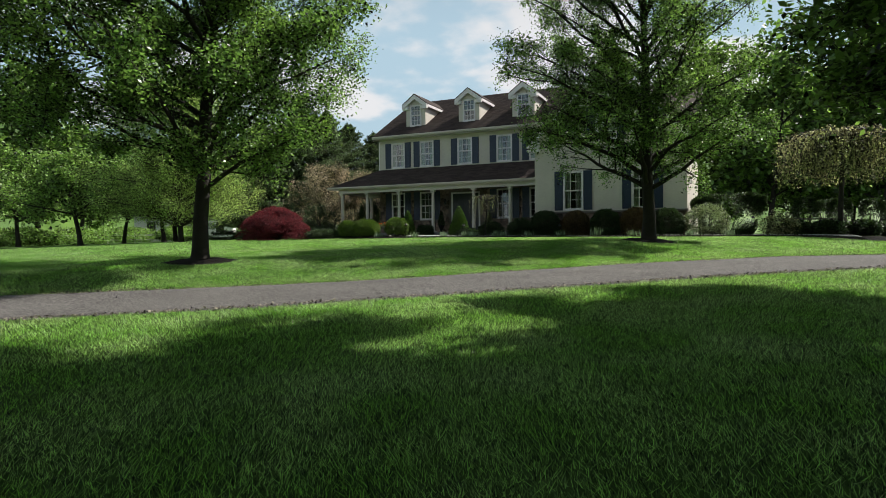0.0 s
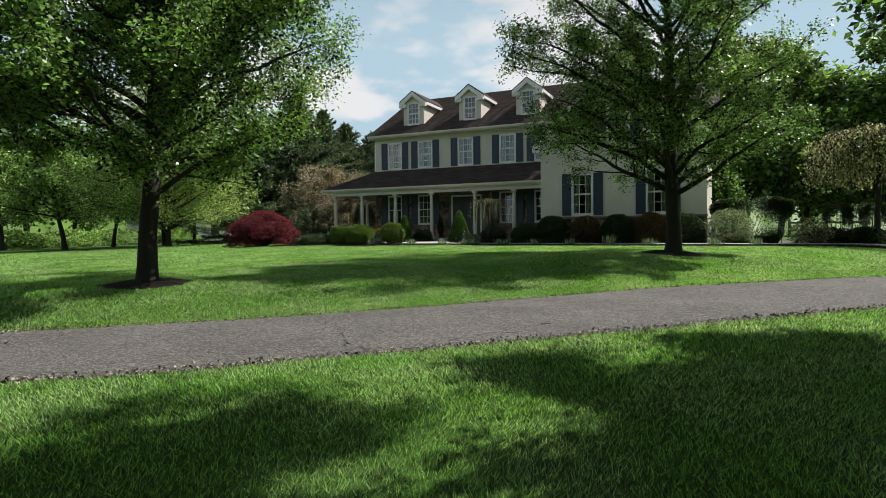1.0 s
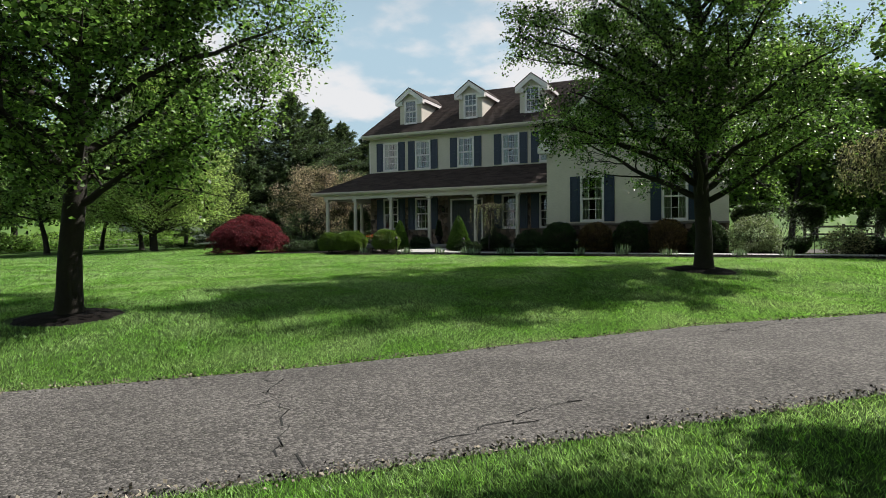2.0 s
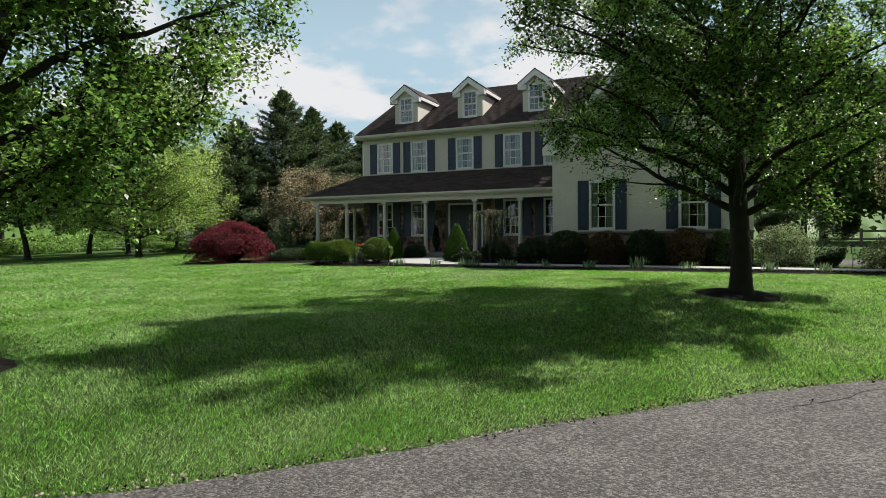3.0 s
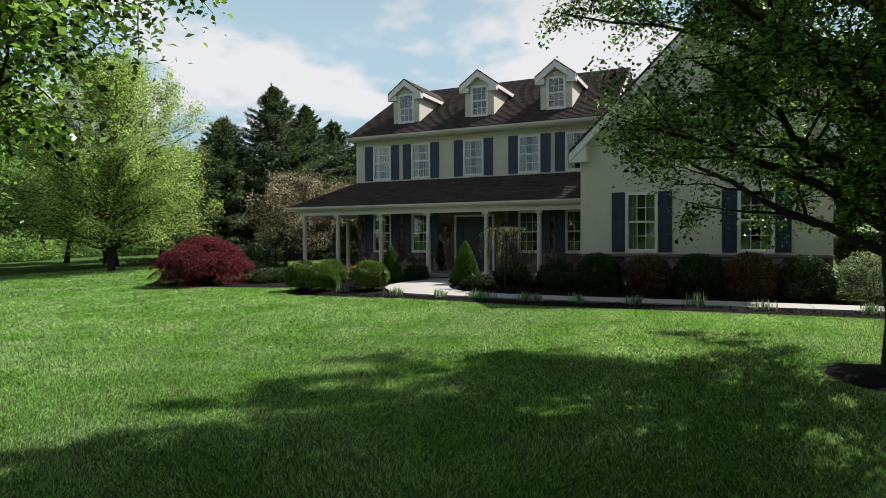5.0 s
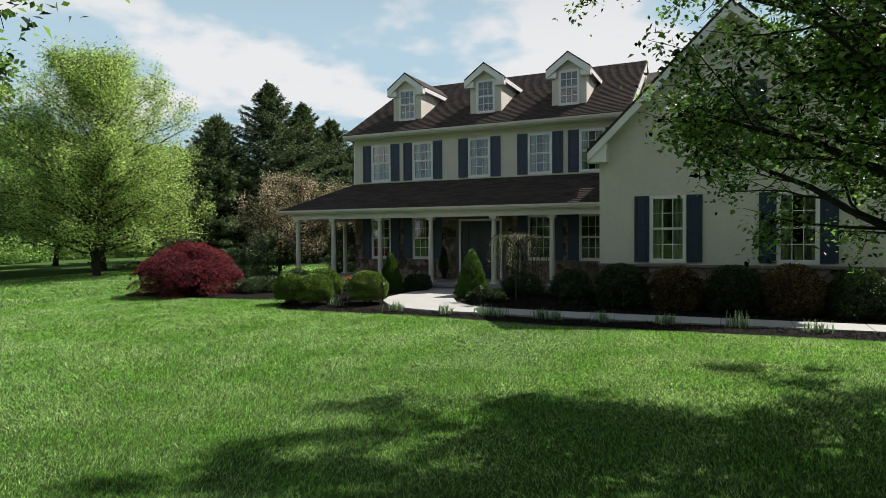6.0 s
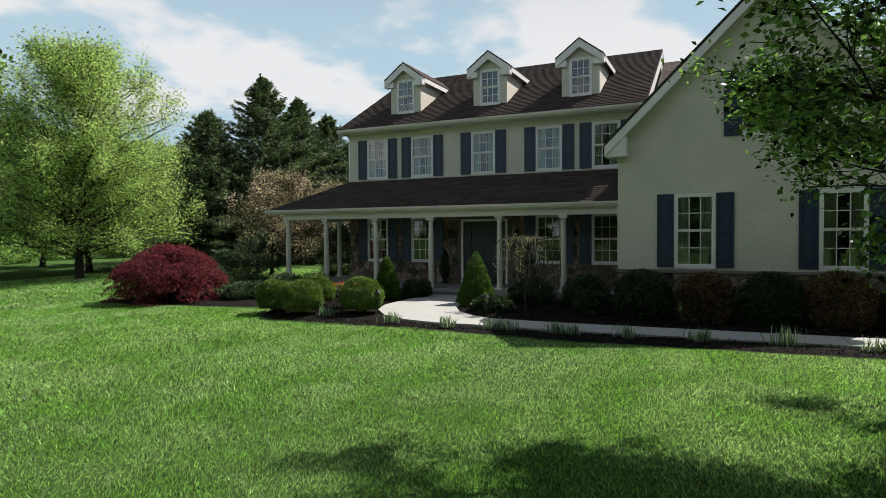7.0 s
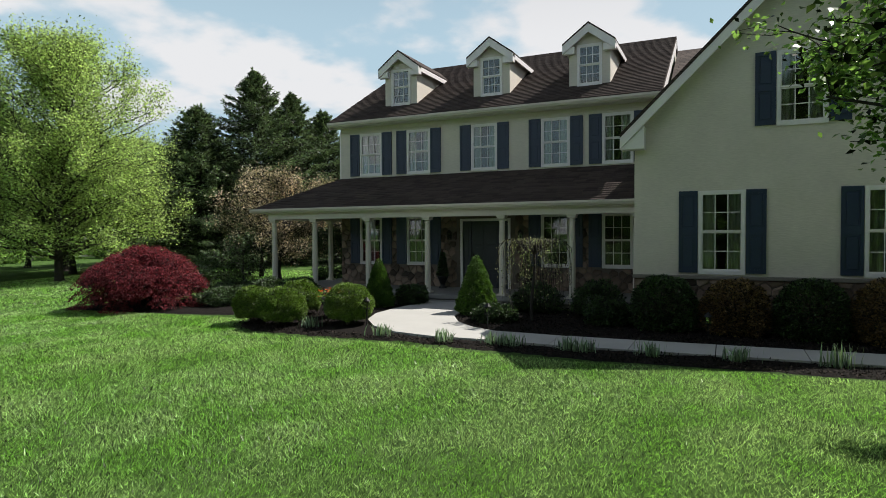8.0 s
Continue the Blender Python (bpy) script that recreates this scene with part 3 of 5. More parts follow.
# dormers
DORMERS = [(-16.22, -14.97), (-12.87, -11.62), (-9.70, -8.46)]
DY0 = 31.9
for a, b in DORMERS:
    dm = new("dormer")
    dm.parent = house
    dm.matrix_parent_inverse = Matrix.Translation(house.location).inverted()
    tagged(dm, "cream stucco dormer with a gabled roof")
    c, ez, pz = (a + b) / 2, 8.40, 8.86
    base = EAVE_Z + 0.12 + SL * (DY0 - EAVE_Y)
    back = lambda z: EAVE_Y + (z - EAVE_Z - 0.12) / SL
    hw, wz0, wz1 = 0.37, 7.10, 8.33
    bm = bmesh.new()
    wall_with_holes(bm, a, b, base - 0.05, ez, DY0, DY0 + 0.16, [(c - hw, c + hw, wz0, wz1)])
    prism(bm, [(a, ez + 0.001), (b, ez + 0.001), (c, pz - 0.06)], "y", DY0, DY0 + 0.16)
    part("wall", bm, M_stucco, dm)
    for x0, x1 in ((a, a + 0.14), (b - 0.14, b)):
        bm = bmesh.new()
        prism(bm, [(DY0 + 0.162, base - 0.02), (DY0 + 0.162, ez), (back(ez) + 0.1, ez)], "x", x0, x1)
        part("side_wall", bm, M_stucco, dm)
    ov, fo = 0.17, 0.22
    sl = (pz - ez) / ((b - a) / 2)
    for sx, x_e in ((-1, a - ov), (1, b + ov)):
        ze = ez - sl * ov
        bm = bmesh.new()
        pts = [(x_e, DY0 - fo, ze + 0.09), (c, DY0 - fo, pz + 0.09), (c, back(pz) + 0.3, pz + 0.09), (x_e, back(ze) + 0.25, ze + 0.09)]
        top = [bm.verts.new(p) for p in pts]
        bot = [bm.verts.new((p[0], p[1], p[2] - 0.05)) for p in pts]
        bm.faces.new(top)
        bm.faces.new(list(reversed(bot)))
        for i in range(4):
            bm.faces.new((top[(i + 1) % 4], top[i], bot[i], bot[(i + 1) % 4]))
        bmesh.ops.recalc_face_normals(bm, faces=bm.faces)
        part("roof", bm, M_roof_side, dm, "brown shingle dormer roof")
        # front rake board, eave fascia and cornice return
        bm = bmesh.new()
        prism(bm, [(x_e, ze + 0.038), (c, pz + 0.038), (c, pz - 0.22), (x_e, ze - 0.22)], "y", DY0 - fo + 0.01, DY0 - fo + 0.05)
        part("rake_board", bm, M_trim, dm)
        bm = boxes((min(x_e, x_e - sx * 0.36), max(x_e, x_e - sx * 0.36), DY0 - fo + 0.052, DY0 - 0.002, ze - 0.22, ze - 0.02), (min(x_e, x_e - sx * 0.03), max(x_e, x_e - sx * 0.03), DY0 - 0.0, back(ze) + 0.15, ze - 0.11, ze + 0.038))
        part("cornice", bm, M_trim, dm)
    bm = bmesh.new()
    prism(bm, [(a - ov, ez - sl * ov - 0.06), (c, pz - 0.06), (b + ov, ez - sl * ov - 0.06), (b + ov, ez - sl * ov - 0.02), (c, pz - 0.02), (a - ov, ez - sl * ov - 0.02)], "y", DY0 - fo + 0.052, DY0 - 0.002)
    part("soffit", bm, M_trim, dm)
    bpy.context.view_layer.update()
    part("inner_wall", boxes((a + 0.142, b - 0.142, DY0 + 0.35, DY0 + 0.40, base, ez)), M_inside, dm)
    w = window(c, DY0, wz0, wz1, 0.74, curtain=False, shutters=False, parent_obj=house)

# porch: slab, steps, columns, beam, roof
PX0, PY0 = -19.25, 29.0
house_part("porch_floor", boxes((PX0, GX0 - 0.002, PY0, WY - 0.002, 0.72, FLOOR), (PX0, WX0 - 0.002, WY, 35.0, 0.72, FLOOR), bevel=0.01), M_porch, "grey concrete porch floor")
house_part("porch_base", boxes((PX0 + 0.06, GX0 - 0.004, PY0 + 0.06, PY0 + 0.3, 0.2, 0.718), (PX0 + 0.06, PX0 + 0.3, PY0 + 0.302, 35.0, 0.2, 0.718)), M_ledge)
house_part("porch_step", boxes((-13.7, -10.9, PY0 - 0.34, PY0 - 0.002, 0.4, 0.70), bevel=0.012), M_porch)
COLS = [(-18.97, 29.22), (-17.33, 29.22), (-15.32, 29.22), (-13.28, 29.22), (-10.96, 29.22), (-9.0, 29.22), (-7.36, 29.22), (-18.97, 32.4)]


def column_mesh():
    bm2 = bmesh.new()
    prof = [(0.105, 0.16), (0.105, 0.20), (0.092, 0.23), (0.088, 0.26), (0.090, 0.9), (0.084, 1.6), (0.074, 2.12), (0.074, 2.15), (0.088, 2.16), (0.088, 2.18), (0.076, 2.19), (0.078, 2.22), (0.10, 2.245)]
    n = 20
    rings = [[bm2.verts.new((r * math.cos(2 * math.pi * i / n), r * math.sin(2 * math.pi * i / n), z - 0.10)) for i in range(n)] for r, z in prof]
    for p, q in zip(rings, rings[1:]):
        for i in range(n):
            f = bm2.faces.new((p[i], p[(i + 1) % n], q[(i + 1) % n], q[i]))
            f.smooth = True
    box(bm2, -0.13, 0.13, -0.13, 0.13, 0.0, 0.06, bevel=0.006)
    box(bm2, -0.115, 0.115, -0.115, 0.115, 2.145, 2.20, bevel=0.006)
    box(bm2, -0.13, 0.13, -0.13, 0.13, 2.20, 2.24, bevel=0.004)
    return bm2


first = None
for x, y in COLS:
    if first is None:
        first = part("column", column_mesh(), M_column, house, "cream turned porch column")
        ob = first
    else:
        ob = new("column", first.data)
        ob.parent = house
        tagged(ob, "cream turned porch column")
    ob.matrix_parent_inverse = Matrix.Translation(house.location).inverted()
    ob.location = (x, y, FLOOR + 0.001)
house_part("porch_beam", boxes((-19.12, GX0 - 0.004, 29.10, 29.34, 3.103, 3.30), (-19.12, -18.84, 29.342, 35.0, 3.103, 3.30)), M_cream)
house_part("porch_ceiling", boxes((-19.5, GX0 - 0.004, 29.06, WY - 0.032, 3.302, 3.33), (-19.5, WX0 - 0.002, WY - 0.03, 35.0, 3.302, 3.33)), M_cream)
PEY, PEZ, PTZ, PEX = 28.95, 3.44, 4.56, -19.70
slab_roof("porch_roof", M_roof, [(PEX, PEY, PEZ), (GX0 - 0.003, PEY, PEZ), (GX0 - 0.003, WY - 0.003, PTZ), (WX0 - 0.003, WY - 0.003, PTZ)], 0.08, "dark brown shingle porch roof")
slab_roof("porch_roof", M_roof_side, [(PEX, 35.2, PEZ), (PEX, PEY, PEZ), (WX0 - 0.003, WY - 0.003, PTZ), (WX0 - 0.003, 35.2, PTZ)], 0.08)
house_part("gutter", gutter(PEX, GX0 - 0.004, PEY - 0.10, PEZ + 0.01, 0.12), M_cream, "cream porch gutter")
house_part("gutter", boxes((PEX - 0.10, PEX, PEY, 35.2, PEZ - 0.11, PEZ + 0.01)), M_cream)
house_part("porch_fascia", boxes((PEX + 0.02, GX0 - 0.004, PEY + 0.022, PEY + 0.05, PEZ - 0.15, PEZ - 0.085)), M_cream)

def shingle_courses(mat, lo, hi, n, seed, label):
    """Overlapping courses up a slope: lo and hi are (x left, x right, y, z) of its foot and head; butts slightly uneven."""
    rng = np.random.default_rng(seed)
    lo, hi = np.array(lo), np.array(hi)
    v, f = [], []
    for i in range(n):
        a, b = lo + (hi - lo) * i / n, lo + (hi - lo) * (i + 1) / n
        m = max(2, int((a[1] - a[0]) / 0.33))
        cuts = np.linspace(0, 1, m + 1)
        cuts[1:-1] += rng.uniform(-0.3, 0.3, m - 1) / m
        for j in range(m):
            up = 0.018 + 0.006 * rng.uniform()
            p, q = a[0] + (a[1] - a[0]) * cuts[j], a[0] + (a[1] - a[0]) * cuts[j + 1] - 0.004
            r, t = b[0] + (b[1] - b[0]) * cuts[j], b[0] + (b[1] - b[0]) * cuts[j + 1] - 0.004
            k = len(v)
            v += [(p, a[2] - 0.008, a[3] + 0.002), (q, a[2] - 0.008, a[3] + 0.002), (q, a[2] - 0.008, a[3] + up), (p, a[2] - 0.008, a[3] + up), (t, b[2], b[3] + 0.005), (r, b[2], b[3] + 0.005)]
            f += [(k, k + 1, k + 2, k + 3), (k + 3, k + 2, k + 4, k + 5)]
    ob = raw("shingles", v, f, mat)
    ob.parent = house
    ob.matrix_parent_inverse = Matrix.Translation(house.location).inverted()
    return tagged(ob, label, kind="stuff")


shingle_courses(M_shingle, (RX0, RX1, EAVE_Y, EAVE_Z + 0.12), (RX0, RX1, RIDGE_Y, RIDGE_Z), 40, 31, "rows of brown asphalt shingles")
shingle_courses(M_shingle, (PEX, GX0 - 0.003, PEY, PEZ), (WX0 - 0.003, GX0 - 0.003, WY - 0.01, PTZ), 17, 32, "rows of dark brown asphalt shingles")

# the gabled wing
wing_holes = [(c - w / 2, c + w / 2, z0, z1) for c, w, z0, z1 in WING]
bm = bmesh.new()
wall_with_holes(bm, GX0, GX1, 1.68, 4.60, GY, GY + 0.25, wing_holes[:2])
house_part("wall", bm, M_stucco, "cream stucco gable wall")
# gable above, with the upper window's opening
bm = bmesh.new()
top_z = 4.851 + (GPX - GX0) * 1.0
h = wing_holes[2]
gs = lambda x: 4.851 + (min(x, 2 * GPX - x) - GX0) * 1.0
for xa, xb, lo, hi in ((GX0, h[0], None, None), (h[1], GX1, None, None), (h[0], h[1], 4.601, h[2]), (h[0], h[1], h[3], None)):
    if lo is None:
        pts = [(xa, 4.601), (xb, 4.601), (xb, gs(xb)), (xa, gs(xa))]
        pts = [p for i, p in enumerate(pts) if i == 0 or abs(p[0] - pts[i - 1][0]) + abs(p[1] - pts[i - 1][1]) > 1e-4]
        if abs(pts[-1][0] - pts[0][0]) + abs(pts[-1][1] - pts[0][1]) < 1e-4:
            pts.pop()
    elif hi is not None:
        pts = [(xa, lo), (xb, lo), (xb, hi), (xa, hi)]
    else:
        pts = [(xa, lo), (xb, lo), (xb, gs(xb)), (GPX, top_z), (xa, gs(xa))]
    prism(bm, pts, "y", GY, GY + 0.25)
bmesh.ops.remove_doubles(bm, verts=bm.verts, dist=0.0005)
house_part("wall", bm, M_stucco)
house_part("wall", boxes((GX0, GX0 + 0.22, GY + 0.252, WY + 1.0, 0.3, 4.84)), M_stucco)
house_part("wall", boxes((GX1 - 0.22, GX1, GY + 0.252, 41.0, 0.3, 4.84)), M_stucco)
house_part("wall", boxes((GX0 + 0.222, GX1 - 0.222, 40.75, 41.0, 0.3, 6.4)), M_stucco)
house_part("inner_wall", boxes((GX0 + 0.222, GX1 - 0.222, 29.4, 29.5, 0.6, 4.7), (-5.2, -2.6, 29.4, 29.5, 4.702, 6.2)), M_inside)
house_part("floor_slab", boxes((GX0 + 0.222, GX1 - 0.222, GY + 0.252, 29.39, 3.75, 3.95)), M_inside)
house_part("stone_wall", boxes((GX0, GX1, GY - 0.02, GY + 0.25, 0.3, 1.60)), M_mortar, "fieldstone base course")
house_part("ledge", boxes((GX0 - 0.03, GX1 + 0.03, GY - 0.09, GY + 0.25, 1.602, 1.678), bevel=0.01), M_ledge, "dark stone ledge")
OVX, OVY = 0.26, 0.40
ze = 4.87 - OVX
rz = top_z + 0.14
for sx, xe in ((-1, GX0 - OVX), (1, GX1 + OVX)):
    slab_roof("roof", M_roof_side, [(xe, GY - OVY, ze + 0.14), (GPX, GY - OVY, rz), (GPX, 36.0, rz), (xe, 36.0 if sx > 0 else 33.4, ze + 0.14)], 0.09, "brown shingle wing roof")
    bm = bmesh.new()
    prism(bm, [(xe, ze + 0.048), (GPX, rz - 0.092), (GPX, rz - 0.33), (xe, ze - 0.19)], "y", GY - OVY + 0.01, GY - OVY + 0.05)
    house_part("rake_board", bm, M_trim, "white gable rake board")
    bm = bmesh.new()
    prism(bm, [(xe, ze + 0.0), (GPX, rz - 0.14), (GPX, rz - 0.18), (xe, ze - 0.04)], "y", GY - OVY + 0.052, GY - 0.002)
    house_part("soffit", bm, M_trim)
    a, b = (xe, xe + 0.62) if sx < 0 else (xe - 0.62, xe)
    bm = bmesh.new()
    prism(bm, [(xe, ze + 0.02), (xe, ze - 0.20), (xe - sx * 0.50, ze - 0.20), (xe - sx * 0.50, ze + 0.28)], "y", GY - OVY + 0.053, GY - 0.003)
    house_part("cornice_return", bm, M_trim)
for c, w, z0, z1 in WING:
    window(c, GY, z0, z1, w)


# ---------------------------------------------------------------- trees
def tubes(lines, sides_of):
    """Verts and faces of tapering tubes along polylines: (points, radii)."""
    vs, fs, off = [], [], 0
    for pts, rad in lines:
        k = sides_of(rad[0])
        pts = np.asarray(pts, float)
        d = np.gradient(pts, axis=0)
        d /= np.linalg.norm(d, axis=1)[:, None] + 1e-9
        ref = np.where(np.abs(d[:, 2:3]) > 0.9, np.array([[1.0, 0, 0]]), np.array([[0, 0, 1.0]]))
        a = np.cross(d, ref)
        a /= np.linalg.norm(a, axis=1)[:, None] + 1e-9
        b = np.cross(d, a)
        ang = np.arange(k) * 2 * np.pi / k
        ring = pts[:, None] + np.asarray(rad)[:, None, None] * (a[:, None] * np.cos(ang)[None, :, None] + b[:, None] * np.sin(ang)[None, :, None])
        n = len(pts)
        vs.append(ring.reshape(-1, 3))
        i = (np.arange(n - 1)[:, None] * k + np.arange(k)[None]).ravel() + off
        j = (np.arange(n - 1)[:, None] * k + (np.arange(k)[None] + 1) % k).ravel() + off
        fs.append(np.stack([i, j, j + k, i + k], -1))
        off += n * k
    return np.concatenate(vs), np.concatenate(fs)


def leaf_quads(centres, size, rng, droop=0.3, aspect=0.62, out=None):
    """One folded leaf at each place, facing about."""
    n = len(centres)
    d = rng.normal(size=(n, 3))
    d[:, 2] = d[:, 2] * 0.6 - droop
    if out is not None:
        d += out
    d /= np.linalg.norm(d, axis=1)[:, None]
    up = rng.normal(size=(n, 3)) * 0.55 + np.array([0, 0, 1.0])
    s = np.cross(d, up)
    s /= np.linalg.norm(s, axis=1)[:, None] + 1e-9
    nn = np.cross(s, d)
    L = size * rng.uniform(0.65, 1.3, (n, 1))
    W = L * aspect * 0.5
    base = centres
    v = np.stack([base, base + d * L * 0.45 + s * W + nn * W * 0.35, base + d * L, base + d * L * 0.45 - s * W + nn * W * 0.35], 1)
    return v.reshape(-1, 3), np.arange(4 * n).reshape(-1, 4)


def bend(p0, d, length, n, rng, wander=0.12, lift=0.0):
    pts = [np.array(p0, float)]
    d = np.array(d, float)
    d /= np.linalg.norm(d)
    for _ in range(n):
        d = d + rng.normal(size=3) * wander + np.array([0, 0, lift])
        d /= np.linalg.norm(d)
        pts.append(pts[-1] + d * length / n)
    return np.array(pts)


def broad_tree(x, y, h, r, clear, trunk_r, n_limbs, n_leaf, leaf, mat, seed, label, squash=1.0, twig=0.45, low=0.42, sink=0.03, lift=0.05, group="", bark=None, gap=0.0, spread=0.13, reach=(0, 0.0), below=1.5, above=2.2, up=0.0):
    rng = np.random.default_rng(seed)
    z0 = gz(x, y)
    tree = empty("tree", x, y, z0 - sink, label, "tree", group)
    trunk = bend((0, 0, 0), (0, 0, 1), h * 0.9, 12, rng, 0.035)
    tz = trunk[:, 2]
    tr = trunk_r * np.clip(1.0 - tz / (h * 0.98), 0.04, 1) ** 0.8
    flare = np.array([0.0, 0.07, 0.18, 0.40])
    foot = trunk[:1] + (trunk[1:2] - trunk[:1]) * (flare / tz[1])[:, None] if tz[1] > 0.45 else trunk[:1]
    foot_r = tr[0] * np.array([1.55, 1.28, 1.12, 1.03])[:len(foot)]
    lines, twigs = [(np.vstack([foot, trunk[1:]]), np.concatenate([foot_r, tr[1:]]))], []
    crown_h = h - clear
    zc, hz = clear + crown_h * low, crown_h * (1 - low)
    for i in range(n_limbs):
        f = (i + rng.uniform(0, 0.8)) / n_limbs
        zb = clear + (h * 0.86 - clear) * f ** 1.15
        k = int(np.clip(np.searchsorted(tz, zb), 1, len(tz) - 1))
        s = (zb - tz[k - 1]) / max(tz[k] - tz[k - 1], 1e-6)
        start = trunk[k - 1] * (1 - s) + trunk[k] * s
        az = i * 2.39996 + rng.uniform(-0.4, 0.4)
        rise = rng.uniform(0.22, 0.6) + 0.95 * f + up * rng.uniform(0, 1)
        zend = min(zb + rise * r * 0.55, h * 0.97)
        q = (zend - zc) / (hz if zend > zc else (zc - clear * 0.75))
        env = r * math.sqrt(max(0.06, 1 - min(abs(q), 1.0) ** (above if q > 0 else below))) * rng.uniform(0.78, 1.05) * (1 - reach[1] * max(0.0, math.cos(az - radians(reach[0]))))
        tgt = np.array([math.cos(az) * env, math.sin(az) * env * squash, zend])
        L = np.linalg.norm(tgt - start)
        d = (tgt - start) / L
        t = np.linspace(0, 1, 9)[:, None]
        elbow = start + (tgt - start) * rng.uniform(0.35, 0.55) + np.array([0, 0, L * rng.uniform(0.0, 0.12 + 0.16 * f)]) + np.cross(d, [0, 0, 1.0]) * L * rng.normal() * 0.10
        limb = start * (1 - t) ** 2 + 2 * elbow * t * (1 - t) + tgt * t ** 2
        limb[1:] += np.cumsum(rng.normal(size=(8, 3)) * 0.014 * L, axis=0)
        lr0 = trunk_r * (0.46 - 0.24 * f) * (0.7 + 0.3 * L / r)
        lines.append((limb, np.linspace(lr0, 0.010, 9)))
        ns = max(6, int(11 * L / r))
        for j in range(ns):
            s2 = 0.18 + 0.82 * (j + rng.uniform(0, 0.9)) / ns
            kk = min(int(s2 * 8), 7)
            p = limb[kk] + (limb[kk + 1] - limb[kk]) * (s2 * 8 - kk)
            dd = d + rng.normal(size=3) * np.array([0.75, 0.75, 0.5])
            Ls = L * rng.uniform(0.22, 0.45) * (1.15 - 0.55 * s2)
            sub = bend(p, dd, Ls, 5, rng, 0.14, lift)
            lines.append((sub, np.linspace(max(lr0 * (1 - s2) * 0.5, 0.012), 0.005, 6)))
            for _ in range(7):
                s3 = rng.uniform(0.25, 1.0) * 5
                k3 = min(int(s3), 4)
                p3 = sub[k3] + (sub[k3 + 1] - sub[k3]) * (s3 - k3)
                tw = bend(p3, (dd / np.linalg.norm(dd)) * 0.6 + rng.normal(size=3) * 0.7, twig * rng.uniform(0.6, 1.3), 3, rng, 0.2, 0.03)
                twigs.append(tw)
                lines.append((tw, np.linspace(0.006, 0.003, 4)))
    v, f = tubes(lines, lambda q: 12 if q > 0.1 else (6 if q > 0.02 else 3))
    raw("trunk", v, f, bark or M_bark, tree, smooth=True)
    twigs = np.array(twigs)
    if gap:
        twigs = twigs[rng.uniform(size=len(twigs)) > gap]
    pick = rng.integers(0, len(twigs), n_leaf)
    s = rng.uniform(0.15, 1.0, n_leaf) * 3
    k = np.minimum(s.astype(int), 2)
    c = twigs[pick, k] + (twigs[pick, k + 1] - twigs[pick, k]) * (s - k)[:, None] + rng.normal(size=(n_leaf, 3)) * spread
    v, f = leaf_quads(c, leaf, rng)
    raw("crown", v, f, mat, tree)
    return tree


def spruce(x, y, h, r, seed, label):
    """A spire of whorled branches: each one a flat spray of needles, drooping below and rising near the tip."""
    rng = np.random.default_rng(seed)
    z0 = gz(x, y)
    tree = empty("conifer", x, y, z0 - 0.03, label, "conifer tree", "conifers behind the maple")
    trunk = bend((0, 0, 0), (0, 0, 1), h, 8, rng, 0.008)
    lines = [(trunk, np.linspace(0.2, 0.010, 9))]
    cs, outs = [], []
    n = int(h * 32)
    for i in range(n):
        f = (i + 0.5) / n
        zb = h * (0.03 + 0.955 * f)
        R = 1.22 * r * ((1 - f) ** 0.84) * rng.uniform(0.62, 1.10) + 0.10
        az = i * 2.39996 + rng.uniform(-0.3, 0.3)
        d = np.array([math.cos(az), math.sin(az), rng.uniform(-0.28, 0.05) + 0.75 * f * f])
        br = bend((0, 0, zb), d, R, 5, rng, 0.04, 0.05)
        lines.append((br, np.linspace(0.026, 0.004, 6)))
        m = int(40 + 330 * R / r)
        s = rng.uniform(0.10, 1.0, m) ** 0.75 * 5
        k = np.minimum(s.astype(int), 4)
        c = br[k] + (br[k + 1] - br[k]) * (s - k)[:, None]
        side = np.cross(d, [0, 0, 1.0])
        w = 0.26 * R * (1.03 - s / 5.0) + 0.03
        c = c + side[None] * (rng.uniform(-1, 1, m) * w)[:, None] + rng.normal(size=(m, 3)) * 0.03 + np.array([0, 0, -0.16]) * rng.uniform(0, 1, (m, 1))
        cs.append(c)
        outs.append(np.repeat(d[None] * 1.4, m, 0))
    tip = np.stack([rng.normal(size=60) * 0.03, rng.normal(size=60) * 0.03, rng.uniform(h - 0.7, h, 60)], -1) + np.array([trunk[-1][0], trunk[-1][1], 0])
    cs.append(tip)
    outs.append(np.repeat(np.array([[0, 0, 1.6]]), 60, 0))
    v, f = tubes(lines, lambda q: 8 if q > 0.1 else 3)
    raw("trunk", v, f, M_bark, tree)
    v, f = leaf_quads(np.concatenate(cs), 0.22, rng, 0.2, 0.30, np.concatenate(outs))
    raw("crown", v, f, M_needle, tree)
    return tree


